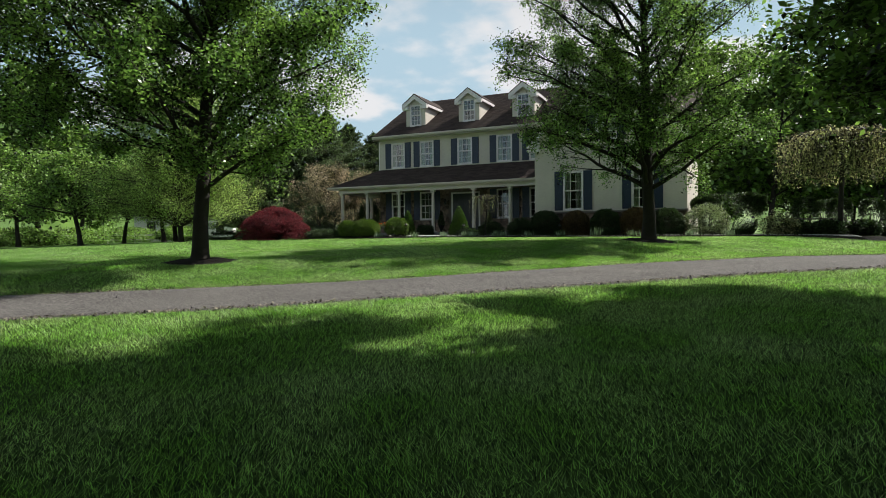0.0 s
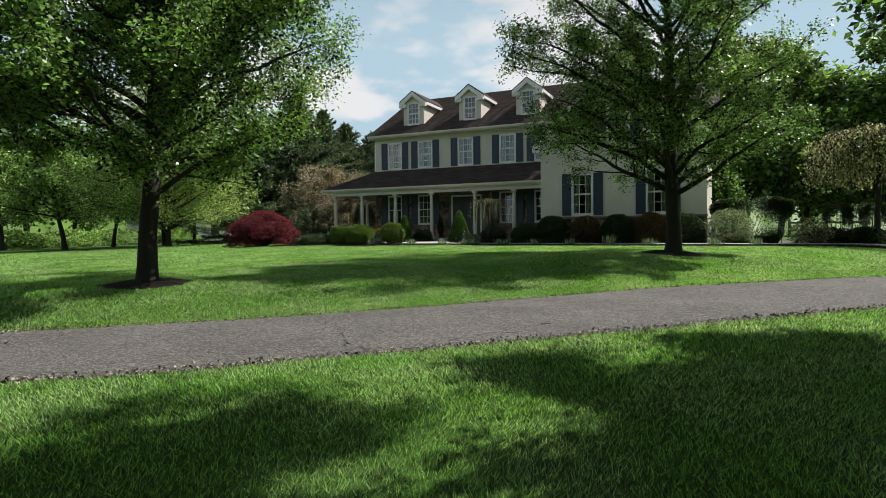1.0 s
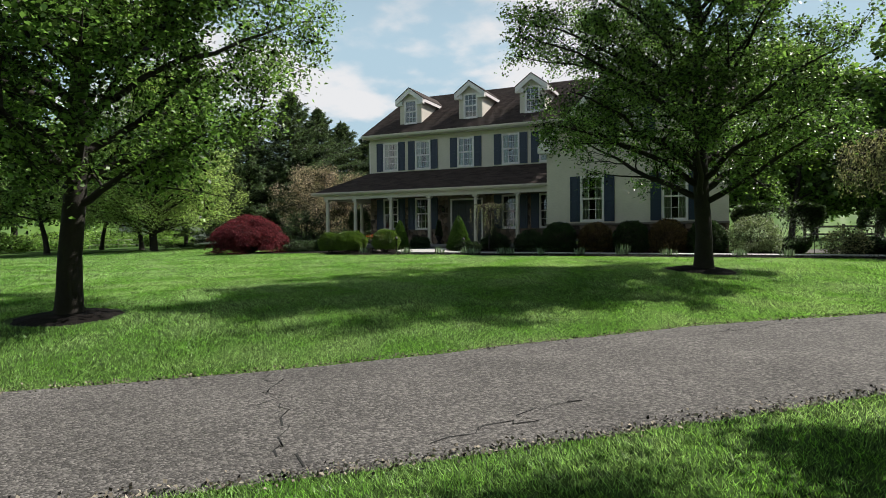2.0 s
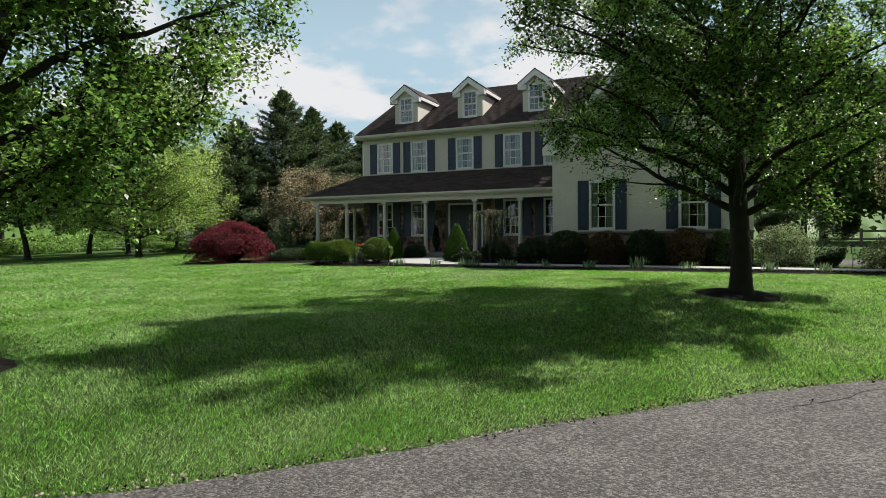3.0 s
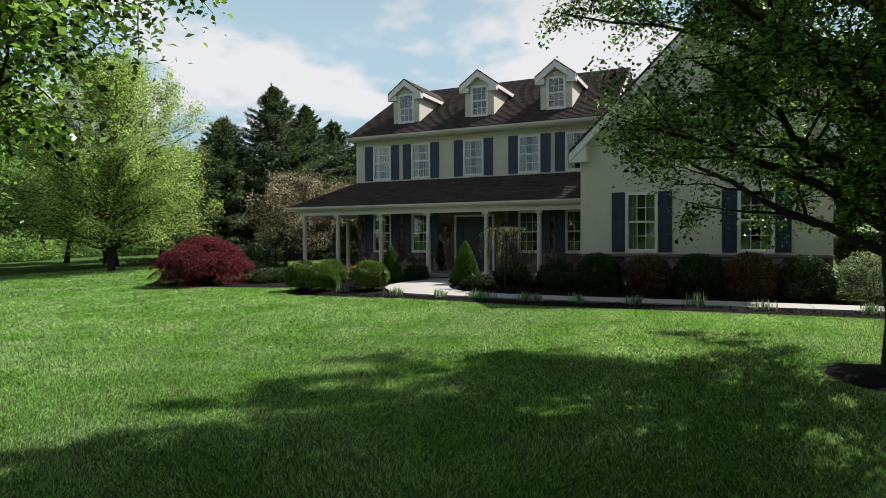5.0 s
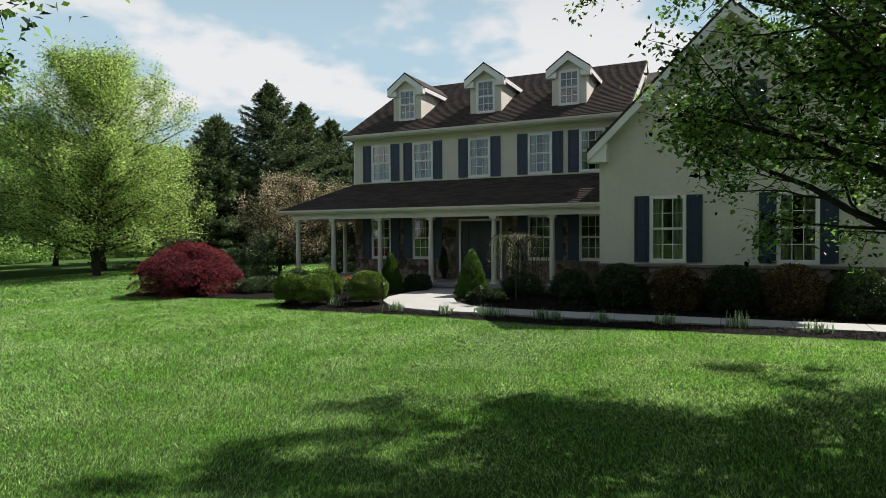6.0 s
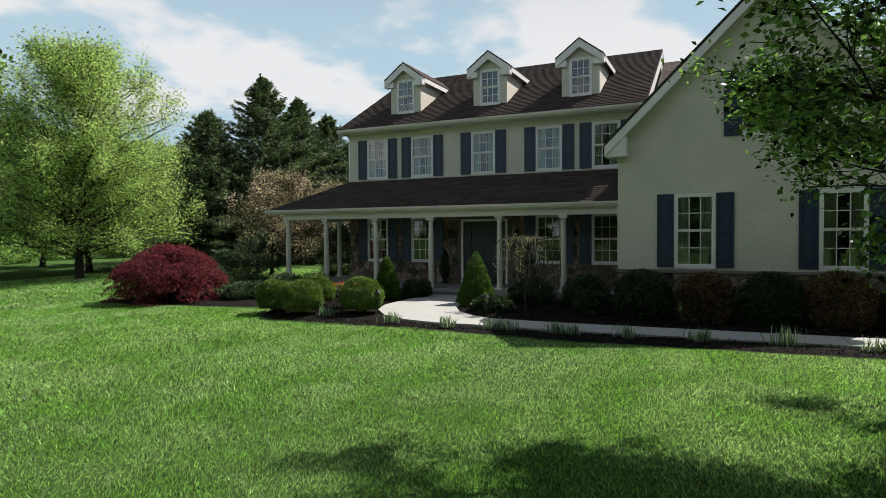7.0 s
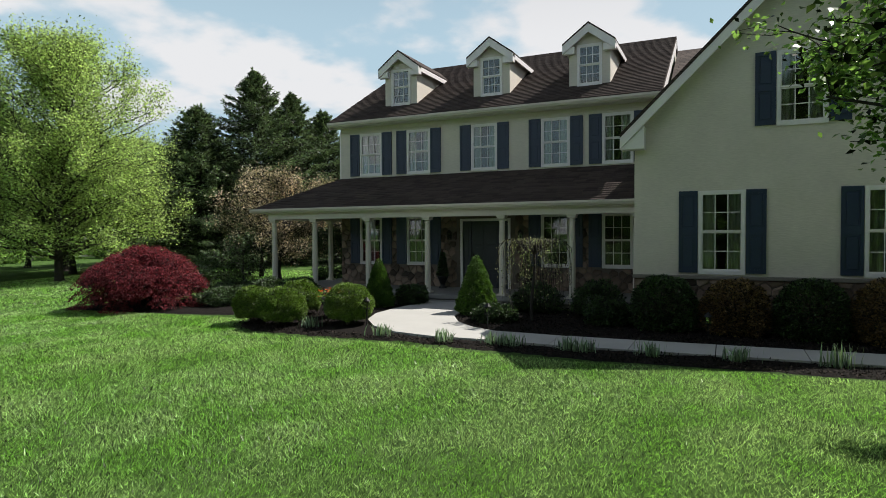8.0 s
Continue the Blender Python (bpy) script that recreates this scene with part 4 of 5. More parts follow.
def shrub(name, x, y, rx, ry, h, n_leaf, leaf, mat, seed, label, category, group="", flat=2.0, stems=True, bumps=0.16, core=0.55, z=None, low=0.42):
    """A dense bush: stems, and leaves that fill an uneven rounded shell."""
    rng = np.random.default_rng(seed)
    z0 = gz(x, y) if z is None else z
    bush = empty(name, x, y, z0 - 0.01, label, category, group)
    lines = []
    for i in range(9):
        az = i * 2.39996
        d = (math.cos(az) * rng.uniform(0.3, 0.9) * rx / h, math.sin(az) * rng.uniform(0.3, 0.9) * ry / h, 1.0)
        L = h * rng.uniform(0.55, 0.8)
        lines.append((bend((math.cos(az) * 0.05, math.sin(az) * 0.05, 0), d, L, 4, rng, 0.1), np.linspace(0.018, 0.005, 5)))
    v, f = tubes(lines, lambda q: 4)
    raw("stem", v, f, M_bark, bush)
    d = rng.normal(size=(n_leaf, 3))
    d /= np.linalg.norm(d, axis=1)[:, None]
    d[:, 2] = np.where(d[:, 2] < -0.62, -0.2 - 0.4 * rng.uniform(size=n_leaf), d[:, 2])
    b = np.array([noise.noise(Vector((q[0] * 2.3 + seed, q[1] * 2.3, q[2] * 2.3))) for q in d])
    rad = (core + (1 - core) * rng.uniform(0, 1, n_leaf) ** 0.45) * (1 + bumps * b * 2)
    p = np.sign(d) * np.abs(d) ** (2.0 / (flat + 0.0001)) if flat != 2.0 else d
    c = np.stack([p[:, 0] * rad * rx, p[:, 1] * rad * ry, h * low + p[:, 2] * rad * h * (1 - low)], -1)
    c[:, 2] = np.maximum(c[:, 2], 0.02)
    v, f = leaf_quads(c, leaf, rng, -0.1, 0.6, d * 1.0)
    raw("foliage", v, f, mat, bush)
    return bush


# the two trees on the lawn, the ones along the near side of the drive, and unseen added copies
PEAR = "broad green shade tree with a dark trunk on the lawn"
broad_tree(-8.85, 8.95, 11.4, 4.7, 1.5, 0.155, 58, 265000, 0.074, M_leaf, 12, PEAR, low=0.36, spread=0.14, gap=0.12, reach=(14, 0.42), below=2.2, up=0.1, group="shade trees along the drive")
broad_tree(-1.24, 17.80, 10.6, 4.1, 1.4, 0.18, 58, 165000, 0.070, M_leaf, 23, PEAR, low=0.36, spread=0.10, gap=0.32, reach=(-40, 0.38), below=2.8, above=1.8, up=0.15, group="shade trees along the drive")
NEAR = "broad green shade tree overhanging the near lawn"
near_tree = broad_tree(4.3, 7.75, 13.4, 3.85, 1.9, 0.18, 64, 300000, 0.10, M_leaf, 37, NEAR, low=0.36, spread=0.14, below=2.6, above=1.9, group="shade trees along the drive")
# crown made wider and denser to hold back skylight from behind the start
broad_tree(-5.6, -2.9, 11.5, 4.8, 2.0, 0.17, 44, 170000, 0.10, M_leaf, 41, NEAR, low=0.25, spread=0.22, group="shade trees along the drive")
broad_tree(12.4, 16.3, 12.4, 4.6, 2.7, 0.18, 36, 50000, 0.13, M_leaf, 43, NEAR, low=0.30, gap=0.25, spread=0.25, group="shade trees along the drive")
# unseen copies round the start, mostly added to block skylight on the near lawn
for k, (x, y, a) in enumerate(((12.5, -1.5, 40), (0.3, -5.4, 150), (18.5, 8.0, 300), (9.8, 3.2, 220), (4.5, -12.0, 75), (-5.5, -10.5, 10), (-12.5, -4.5, 260))):
    copy_thing(near_tree, pose(x, y, gz(x, y) - 0.03, 0, 0, a))

# lawn trees farther off
broad_tree(-34.8, 32.2, 11.7, 5.4, 1.0, 0.19, 90, 120000, 0.12, M_leaf_light, 51, "tall young tree in fresh yellow-green leaf on the lawn", low=0.22, lift=0.10, spread=0.22, twig=0.6, below=2.2, above=2.6)
for k, (x, y, h, r) in enumerate(((-39.9, 36.3, 7.5, 4.2), (-43.4, 38.2, 7.0, 4.6), (-44.0, 31.0, 6.5, 4.8), (-52.0, 41.0, 7.0, 5.0), (-47.0, 46.0, 7.5, 4.5), (-55.0, 33.0, 8.0, 5.5))):
    broad_tree(x, y, h, r, 2.2, 0.19, 24, 20000, 0.22, M_mid, 60 + k, "spreading light green tree on the far lawn", low=0.3, squash=1.0, spread=0.3, group="far lawn trees")

for k, (x, y, r, h) in enumerate(((-60, 36, 3.2, 1.7), (-64, 44, 3.5, 1.8), (-57, 29, 2.6, 1.5), (-66, 52, 3.5, 1.9), (-60, 55, 2.8, 1.7))):
    shrub("shrub", x, y, r, r, h, 5000, 0.26, M_mid, 70 + k, "large light green shrub beyond the far lawn trees", "shrub", "far shrubs", core=0.5)

# conifers
for k, (x, y, h, r) in enumerate(((-33.4, 44.5, 12.8, 5.6), (-35.2, 41.3, 10.1, 5.4), (-32.6, 47.2, 11.8, 5.2), (-32.0, 50.0, 11.0, 5.2), (-30.6, 52.5, 10.4, 5.2), (-28.6, 54.0, 9.8, 5.0))):
    spruce(x, y, h, r, 80 + k, "tall dark green spruce behind the flowering trees")

# woods round the place
woods = [broad_tree(-70, -34 + 8 * k, 15 + 2 * k, 6.0, 2.5, 0.3, 14, 9000, 0.62, M_leaf_far, 90 + k, "tall broadleaf tree in the woods round the lawn", spread=0.55, twig=1.0, group="woods") for k in range(3)]
rng = np.random.default_rng(4)
for i in range(56):
    a = i / 56 * 2 * math.pi
    far = 62 + rng.uniform(0, 26)
    wx, wy = -8 + far * math.cos(a), 22 + far * math.sin(a)
    if -68 < wx < -20 and wy > 58:
        continue
    if -75 < wx < -62 and 62 < wy < 92:
        continue
    if wx < -30 and 0.62 < (wy - 13.1) / -(wx + 5.3) < 1.35:
        continue
    sc = rng.uniform(0.75, 1.2) * (0.6 if wy < 0 else 1.0)
    t = copy_thing(woods[i % 3], pose(wx, wy, gz(wx, wy) - 0.03, 0, 0, rng.uniform(0, 360)))
    t.scale = (sc, sc, sc * rng.uniform(0.9, 1.15))

for wx, wy, sc in ((2, 58, 0.8), (9, 56, 0.75), (16, 52, 0.85), (22, 46, 0.8), (12, 64, 1.0), (28, 40, 0.8), (-3, 62, 0.9), (5, 70, 1.0), (33, 34, 0.9)):
    wx, wy, sc = -8 + (wx + 8) * 1.35, 22 + (wy - 22) * 1.45, sc * 1.3
    t = copy_thing(woods[int(wx) % 3], pose(wx, wy, gz(wx, wy) - 0.03, 0, 0, wx * 37))
    t.scale = (sc, sc, sc)

# a wooded hill on the horizon
hill_v, hill_f = [], []
HA, HD = 420, 36
for i, a in enumerate(np.linspace(radians(60), radians(215), HA)):
    for j, d in enumerate(np.linspace(150, 420, HD)):
        top = 46 * math.sin(math.pi * min(1, max(0, (d - 150) / 270)) * 0.75) * (0.75 + 0.5 * noise.noise((a * 2.1, 0.3, 0)))
        px, py = d * math.cos(a), d * math.sin(a)
        crown = 3.5 * abs(noise.noise((px * 0.11, py * 0.11, 2))) + 1.6 * noise.noise((px * 0.35, py * 0.35, 5))
        hill_v.append((px, py, -2.5 + top + crown))
for i in range(HA - 1):
    for j in range(HD - 1):
        q = i * HD + j
        hill_f.append((q, q + 1, q + HD + 1, q + HD))
tagged(raw("backdrop", hill_v, hill_f, M_leaf_far, smooth=True), "low wooded hill on the horizon", "hill", kind="structure")


# ---------------------------------------------------------------- beds and walk
def strip(name, xs, near, far, lift, mat, label, category, kind="structure", rough=0.0):
    v, f = [], []
    n = 10
    for i, x in enumerate(xs):
        for j in range(n + 1):
            y = near(x) + (far(x) - near(x)) * j / n
            e = 0.0 if 0 < j < n else -0.06
            z = gz(x, y) + lift + e + (rough * noise.noise((x * 3, y * 3, 0)) if 0 < j < n else 0)
            v.append((x, y, z))
    for i in range(len(xs) - 1):
        for j in range(n):
            q = i * (n + 1) + j
            f.append((q, q + n + 1, q + n + 2, q + 1))
    return tagged(raw(name, v, f, mat, smooth=True), label, category, kind=kind)


def bed_near(x):
    return float(np.interp(x, [-15.9, -15.4, -14.6, -13.2, -12.2, -11, -9.3, -7.6, -6, -4, 0, 4, 8], [24.6, 23.5, 23.05, 22.95, 22.95, 22.97, 22.75, 22.70, 22.92, 23.12, 23.5, 23.9, 24.3])) + 0.05 * noise.noise((x * 1.7, 0, 0))


def walk_near(x):
    return 23.62 + max(0.0, x + 8) * 0.09


strip("flower_bed", np.arange(-15.9, 8.01, 0.2), bed_near, lambda x: 29.0 if x < -7.15 else (27.18 if x < -0.6 else walk_near(x) + 1.9), 0.035, M_mulch, "dark shredded bark mulch bed along the house", "mulch bed", rough=0.03)
strip("flower_bed", np.arange(-23.0, -15.9, 0.2), lambda x: 24.6 + 0.05 * (x + 20) ** 2 * 0.5 + (0.0 if x < -17 else 0.3 * (x + 17)), lambda x: 27.6 - 0.03 * (x + 19.5) ** 2, 0.03, M_mulch, "dark mulch bed under the red maple", "mulch bed", rough=0.03)

rng = np.random.default_rng(66)
c = np.stack([rng.uniform(-15.6, 5.0, 60000), rng.uniform(22.9, 28.9, 60000)], -1)
near_y = np.array([bed_near(q) for q in c[:, 0]])
far_y = np.where(c[:, 0] < -7.15, 28.8, np.where(c[:, 0] < -0.6, 27.0, 26.2))
wk = np.array([walk_near(q) for q in c[:, 0]])
on_walk = (c[:, 0] > -9.7) & (c[:, 1] > wk - 0.05) & (c[:, 1] < wk + 1.06)
on_landing = (c[:, 0] > -13.15) & (c[:, 0] < -9.4) & (c[:, 1] > 23.5) & ~((c[:, 0] > -11.0) & (c[:, 1] > 24.8 + (-9.9 - c[:, 0])))
c = c[(c[:, 1] > near_y + 0.05) & (c[:, 1] < far_y) & ~on_walk & ~on_landing]
c = np.column_stack([c, ground_z(c[:, 0], c[:, 1]) + 0.045 + rng.uniform(0, 0.015, len(c))])
v, f = leaf_quads(c, 0.055, rng, 0.0, 0.35)
tagged(raw("bark_chips", v, f, M_chip), "loose dark bark chips over the bed", "mulch", kind="stuff")

# front walk: slabs with joints, and the landing before the porch
walk_top = tagged(new("front_walk"), "pale concrete front walk with tooled joints", "walkway", kind="structure")
x = -9.5
while x < 5.0:
    x1 = min(x + 1.35, 5.0)
    bm = bmesh.new()
    top = [bm.verts.new((q, yy, gz(q, yy) + 0.075)) for q, yy in ((x + 0.008, walk_near(x)), (x1 - 0.008, walk_near(x1)), (x1 - 0.008, walk_near(x1) + 0.98), (x + 0.008, walk_near(x) + 0.98))]
    bot = [bm.verts.new(v.co - Vector((0, 0, 0.12))) for v in top]
    bm.faces.new(top)
    for i in range(4):
        bm.faces.new((top[(i + 1) % 4], top[i], bot[i], bot[(i + 1) % 4]))
    bmesh.ops.recalc_face_normals(bm, faces=bm.faces)
    part("slab", bm, M_concrete, walk_top)
    x = x1
outline = [(-9.508, 23.62), (-10.4, 23.55), (-11.3, 23.75), (-12.1, 24.22), (-12.7, 24.95), (-13.0, 25.8), (-13.05, 26.8), (-12.95, 28.60), (-11.25, 28.60), (-11.3, 27.3), (-11.1, 26.2), (-10.65, 25.4), (-10.05, 24.85), (-9.508, 24.60)]
bm = bmesh.new()
top = [bm.verts.new((q, yy, gz(q, yy) + 0.075)) for q, yy in outline]
bot = [bm.verts.new(v.co - Vector((0, 0, 0.12))) for v in top]
face = bm.faces.new(top)
for i in range(len(top)):
    bm.faces.new((top[(i + 1) % len(top)], top[i], bot[i], bot[(i + 1) % len(top)]))
bmesh.ops.triangulate(bm, faces=[face])
bmesh.ops.recalc_face_normals(bm, faces=bm.faces)
part("landing", bm, M_concrete, walk_top, "curved pale concrete landing")
# low wall and step by the porch
low_wall = tagged(part("garden_wall", boxes((-14.6, -13.12, 27.75, 28.05, 0.45, 0.74), (-13.42, -13.12, 28.052, 28.9, 0.45, 0.74), (-14.63, -13.09, 27.72, 28.08, 0.742, 0.80), (-13.45, -13.09, 28.082, 28.93, 0.742, 0.80), bevel=0.01), M_ledge), "low dark stone garden wall beside the porch step", "garden wall")
# side parking pad
strip("pavement", np.arange(0.2, 9.0, 0.3), lambda x: 28.6 + 0.0 * x, lambda x: 32.5, 0.035, M_asphalt, "grey asphalt parking area beside the house", "parking")

for (x, y, r) in ((-8.85, 8.95, 0.75), (-1.30, 17.80, 0.85)):
    n, v = 40, [(x, y, gz(x, y) + 0.07)]
    f = []
    for ring, rr, lift in ((0, 0.55, 0.05), (1, 1.0, -0.02)):
        for i in range(n):
            a = 2 * math.pi * i / n
            q = r * rr * (1 + 0.12 * noise.noise((3 * math.cos(a) + x, 3 * math.sin(a), 0)))
            v.append((x + q * math.cos(a), y + q * math.sin(a), gz(x + q * math.cos(a), y + q * math.sin(a)) + lift))
    for i in range(n):
        j = (i + 1) % n
        f.append((0, 1 + i, 1 + j, 1 + j))
        f.append((1 + i, 1 + n + i, 1 + n + j, 1 + j))
    bm = bmesh.new()
    bv = [bm.verts.new(p) for p in v]
    for q in f:
        bm.faces.new([bv[k] for k in dict.fromkeys(q)])
    tagged(part("mulch_ring", bm, M_mulch), "ring of dark bark mulch round a tree trunk", "mulch")


# ---------------------------------------------------------------- shrubs and flowers
def laceleaf_maple(x, y, rx, ry, h, seed):
    """A low dome of overlapping drooping sprays over twisted stems."""
    rng = np.random.default_rng(seed)
    ob = empty("japanese_maple", x, y, gz(x, y) - 0.02, "mounded dark red laceleaf maple at the lawn's edge", "maple shrub")
    lines, cs, outs = [], [], []
    n = 210
    for i in range(n):
        az = i * 2.39996 + rng.uniform(-0.3, 0.3)
        f = math.sqrt((i + 0.5) / n)
        f = f * rng.uniform(0.86, 1.06)
        zt = h * (0.14 + 0.82 * math.sqrt(max(0.0, 1 - min(f, 1.0) ** 2.2))) * rng.uniform(0.80, 1.03)
        if i % 3 == 0:
            zt *= rng.uniform(0.35, 0.8)
        p = np.array([math.cos(az) * rx * f, math.sin(az) * ry * f, zt])
        if i % 3 == 0:
            t = np.linspace(0, 1, 6)[:, None]
            pts = np.array([[0.1 * math.cos(az), 0.1 * math.sin(az), 0.0]]) * (1 - t) + p * t + np.array([[0, 0, 0.35 * h]]) * t * (1 - t) + rng.normal(size=(6, 3)) * 0.02
            lines.append((pts, np.linspace(0.035, 0.006, 6)))
        m = 420
        rad = rng.uniform(0.26, 0.46)
        a2, q = rng.uniform(0, 2 * np.pi, m), np.sqrt(rng.uniform(0, 1, m))
        c = np.stack([np.cos(a2) * q * rad, np.sin(a2) * q * rad, -0.32 * rad * q * q * 2 + rng.normal(size=m) * 0.03], -1) + p
        outward = np.array([math.cos(az), math.sin(az), 0]) * f
        c[:, 2] -= 0.35 * np.maximum(0, (c[:, :2] - p[:2]) @ outward[:2])
        c[:, 2] = np.maximum(c[:, 2], 0.10)
        cs.append(c)
        outs.append(np.stack([np.cos(a2), np.sin(a2), np.full(m, -0.5)], -1) * 0.8 + outward * 0.5)
    v, f = tubes(lines, lambda q: 5)
    raw("stem", v, f, M_bark, ob, smooth=True)
    v, f = leaf_quads(np.concatenate(cs), 0.062, rng, 0.3, 0.42, np.concatenate(outs))
    raw("foliage", v, f, M_red, ob)


laceleaf_maple(-20.95, 25.7, 1.72, 1.6, 1.88, 5)
for k, (x, y, r, h) in enumerate(((-15.25, 24.1, 0.48, 0.88), (-14.25, 23.9, 0.53, 0.90), (-12.88, 24.45, 0.54, 0.95), (-14.85, 25.3, 0.50, 0.90))):
    shrub("boxwood", x, y, r, r, h, 26000, 0.034, M_box, 100 + k, "rounded light green boxwood in the mulch bed", "shrub", "boxwoods", bumps=0.07, core=0.86, low=0.50)
for k, (x, y, r, h, mat) in enumerate(((-6.45, 26.35, 0.64, 1.15, M_dark_shrub), (-5.12, 26.4, 0.62, 1.12, M_rust_shrub), (-3.85, 26.35, 0.63, 1.15, M_dark_shrub), (-2.6, 26.35, 0.64, 1.2, M_rust_shrub), (-1.35, 26.3, 0.62, 1.15, M_dark_shrub))):
    shrub("shrub", x, y, r, r * 0.85, h, 16000, 0.052, mat, 120 + k, "clipped dark evergreen shrub against the wall" if mat is M_dark_shrub else "clipped rusty brown shrub against the wall", "shrub", "shrubs along the wing", flat=2.2, bumps=0.07, core=0.75)
for k, (x, y, r, h) in enumerate(((-8.1, 27.9, 0.6, 0.85), (-9.6, 28.0, 0.6, 0.75), (-7.6, 26.6, 0.5, 0.6), (-13.2, 28.0, 0.45, 0.6), (-18.6, 26.7, 0.8, 0.55), (-17.6, 27.3, 0.6, 0.75), (-19.2, 27.6, 0.7, 0.65), (-10.05, 26.1, 0.5, 0.42), (-17.0, 28.0, 0.6, 0.7))):
    shrub("shrub", x, y, r, r, h, 9000, 0.055, M_dark_shrub, 140 + k, "low dark green shrub in the bed", "shrub", "low bed shrubs", core=0.5)
shrub("viburnum", 0.1, 26.5, 0.85, 0.8, 1.3, 9000, 0.06, M_pale, 160, "open pale green flowering shrub beside the wing", "shrub")
hedge = shrub("hedge", 0.9, 28.4, 1.5, 0.8, 1.75, 42000, 0.07, M_dark_shrub, 161, "flat-topped dark yew hedge beside the house", "hedge", flat=4.5, bumps=0.03, core=0.8)
for q in hedge.children:
    if q.name.startswith("foliage"):
        for vert in q.data.vertices:                 # clipped wider at the top than at the foot
            k = 0.60 + 0.50 * min(1.0, vert.co.z / 1.75)
            vert.co.x, vert.co.y = vert.co.x * k, vert.co.y * k
shrub("shrub", 2.6, 25.9, 0.7, 0.6, 0.9, 3000, 0.07, M_weep, 162, "loose low shrub with coral flowers", "shrub", core=0.3)
for k, (x, y) in enumerate(((3.6, 27.4), (4.9, 28.4), (6.2, 29.6), (4.6, 30.0))):
    shrub("topiary", x, y, 0.42, 0.42, 1.5, 10000, 0.06, M_dark_shrub, 170 + k, "narrow clipped dark evergreen shrub", "shrub", "clipped evergreens", flat=4.0, bumps=0.03, core=0.75)
for k, (x, y) in enumerate(((4.2, 26.0), (5.4, 26.8), (3.2, 26.3), (6.6, 27.6))):
    shrub("shrub", x, y, 0.55, 0.5, 0.6, 5000, 0.09, M_dark_shrub, 180 + k, "low leafy green perennial clump", "perennial", "perennials", core=0.3)
shrub("arborvitae", -19.9, 33.6, 0.55, 0.55, 2.3, 7000, 0.08, M_dark_shrub, 190, "dark narrow evergreen beside the porch", "evergreen", flat=3.0, core=0.7)
for k, (x, y, r, h) in enumerate(((-25.5, 33.5, 1.3, 1.3), (-24.2, 30.5, 0.9, 0.9), (-27.0, 32.0, 1.0, 1.1))):
    shrub("shrub", x, y, r, r, h, 5000, 0.09, M_dark_shrub, 195 + k, "dark rounded shrub before the conifers", "shrub", "far shrubs", core=0.5)


def dwarf_conifer(x, y, r, h, seed):
    rng = np.random.default_rng(seed)
    ob = empty("dwarf_conifer", x, y, gz(x, y) - 0.01, "dense cone-shaped bright green dwarf spruce in the bed", "conifer", "dwarf conifers")
    v, f = tubes([(bend((0, 0, 0), (0, 0, 1), h * 0.9, 4, rng, 0.01), np.linspace(0.04, 0.01, 5))], lambda q: 6)
    raw("trunk", v, f, M_bark, ob)
    n = 30000
    z = (1 - np.sqrt(rng.uniform(0, 1, n))) * 0.97 + 0.02
    a = rng.uniform(0, 2 * np.pi, n)
    R = r * np.minimum((1 - z) ** 0.75 * 1.08, 0.75 + z * 2.0)
    bump = np.array([noise.noise((math.cos(q) * 5.5, math.sin(q) * 5.5, w * 15 + seed)) for q, w in zip(a, z)])
    R = R * (0.88 + 0.14 * rng.uniform(0, 1, n) ** 0.5 + 0.24 * bump)
    c = np.stack([np.cos(a) * R, np.sin(a) * R, z * h], -1)
    out = np.stack([np.cos(a), np.sin(a), np.full(n, 0.5)], -1)
    v, f = leaf_quads(c, 0.042, rng, -0.2, 0.45, out * 1.2)
    raw("foliage", v, f, M_dwarf, ob)


dwarf_conifer(-13.74, 27.2, 0.40, 1.35, 201)
dwarf_conifer(-10.85, 27.0, 0.50, 1.50, 202)


def weeping_tree(x, y, h, r, seed, n_str, leaf, mat, label, trunk_r=0.04, hang=(0.45, 0.85)):
    rng = np.random.default_rng(seed)
    ob = empty("weeping_tree", x, y, gz(x, y) - 0.02, label, "tree")
    trunk = bend((0, 0, 0), (0.05, 0, 1), h * 0.82, 6, rng, 0.05)
    lines = [(trunk, np.linspace(trunk_r, trunk_r * 0.6, 7))]
    cs = []
    for i in range(n_str):
        a = i * 2.39996 + rng.uniform(-0.4, 0.4)
        R = r * rng.uniform(0.25, 1.0)
        t = np.linspace(0, 1, 9)
        drop = h * rng.uniform(*hang)
        px = np.cos(a) * R * np.minimum(t * 1.9, 1.0) ** 0.8
        py = np.sin(a) * R * np.minimum(t * 1.9, 1.0) ** 0.8
        pz = trunk[-1][2] + h * 0.16 * np.sin(np.minimum(t * 2.0, 1) * 2.2) - drop * np.maximum(t - 0.35, 0) ** 1.4
        pts = np.stack([px + trunk[-1][0], py + trunk[-1][1], np.maximum(pz, 0.12 * h)], -1) + rng.normal(size=(9, 3)) * 0.02 * r
        lines.append((pts, np.linspace(min(trunk_r * 0.35, 0.014), 0.003, 9)))
        m = 45
        s = rng.uniform(1, 8, m)
        k = np.minimum(s.astype(int), 7)
        cs.append(pts[k] + (pts[k + 1] - pts[k]) * (s - k)[:, None] + rng.normal(size=(m, 3)) * 0.03 * r)
    v, f = tubes(lines, lambda q: 7 if q > trunk_r * 0.5 else 3)
    raw("trunk", v, f, M_bark, ob, smooth=True)
    v, f = leaf_quads(np.concatenate(cs), leaf, rng, 0.9, 0.5)
    raw("foliage", v, f, mat, ob)


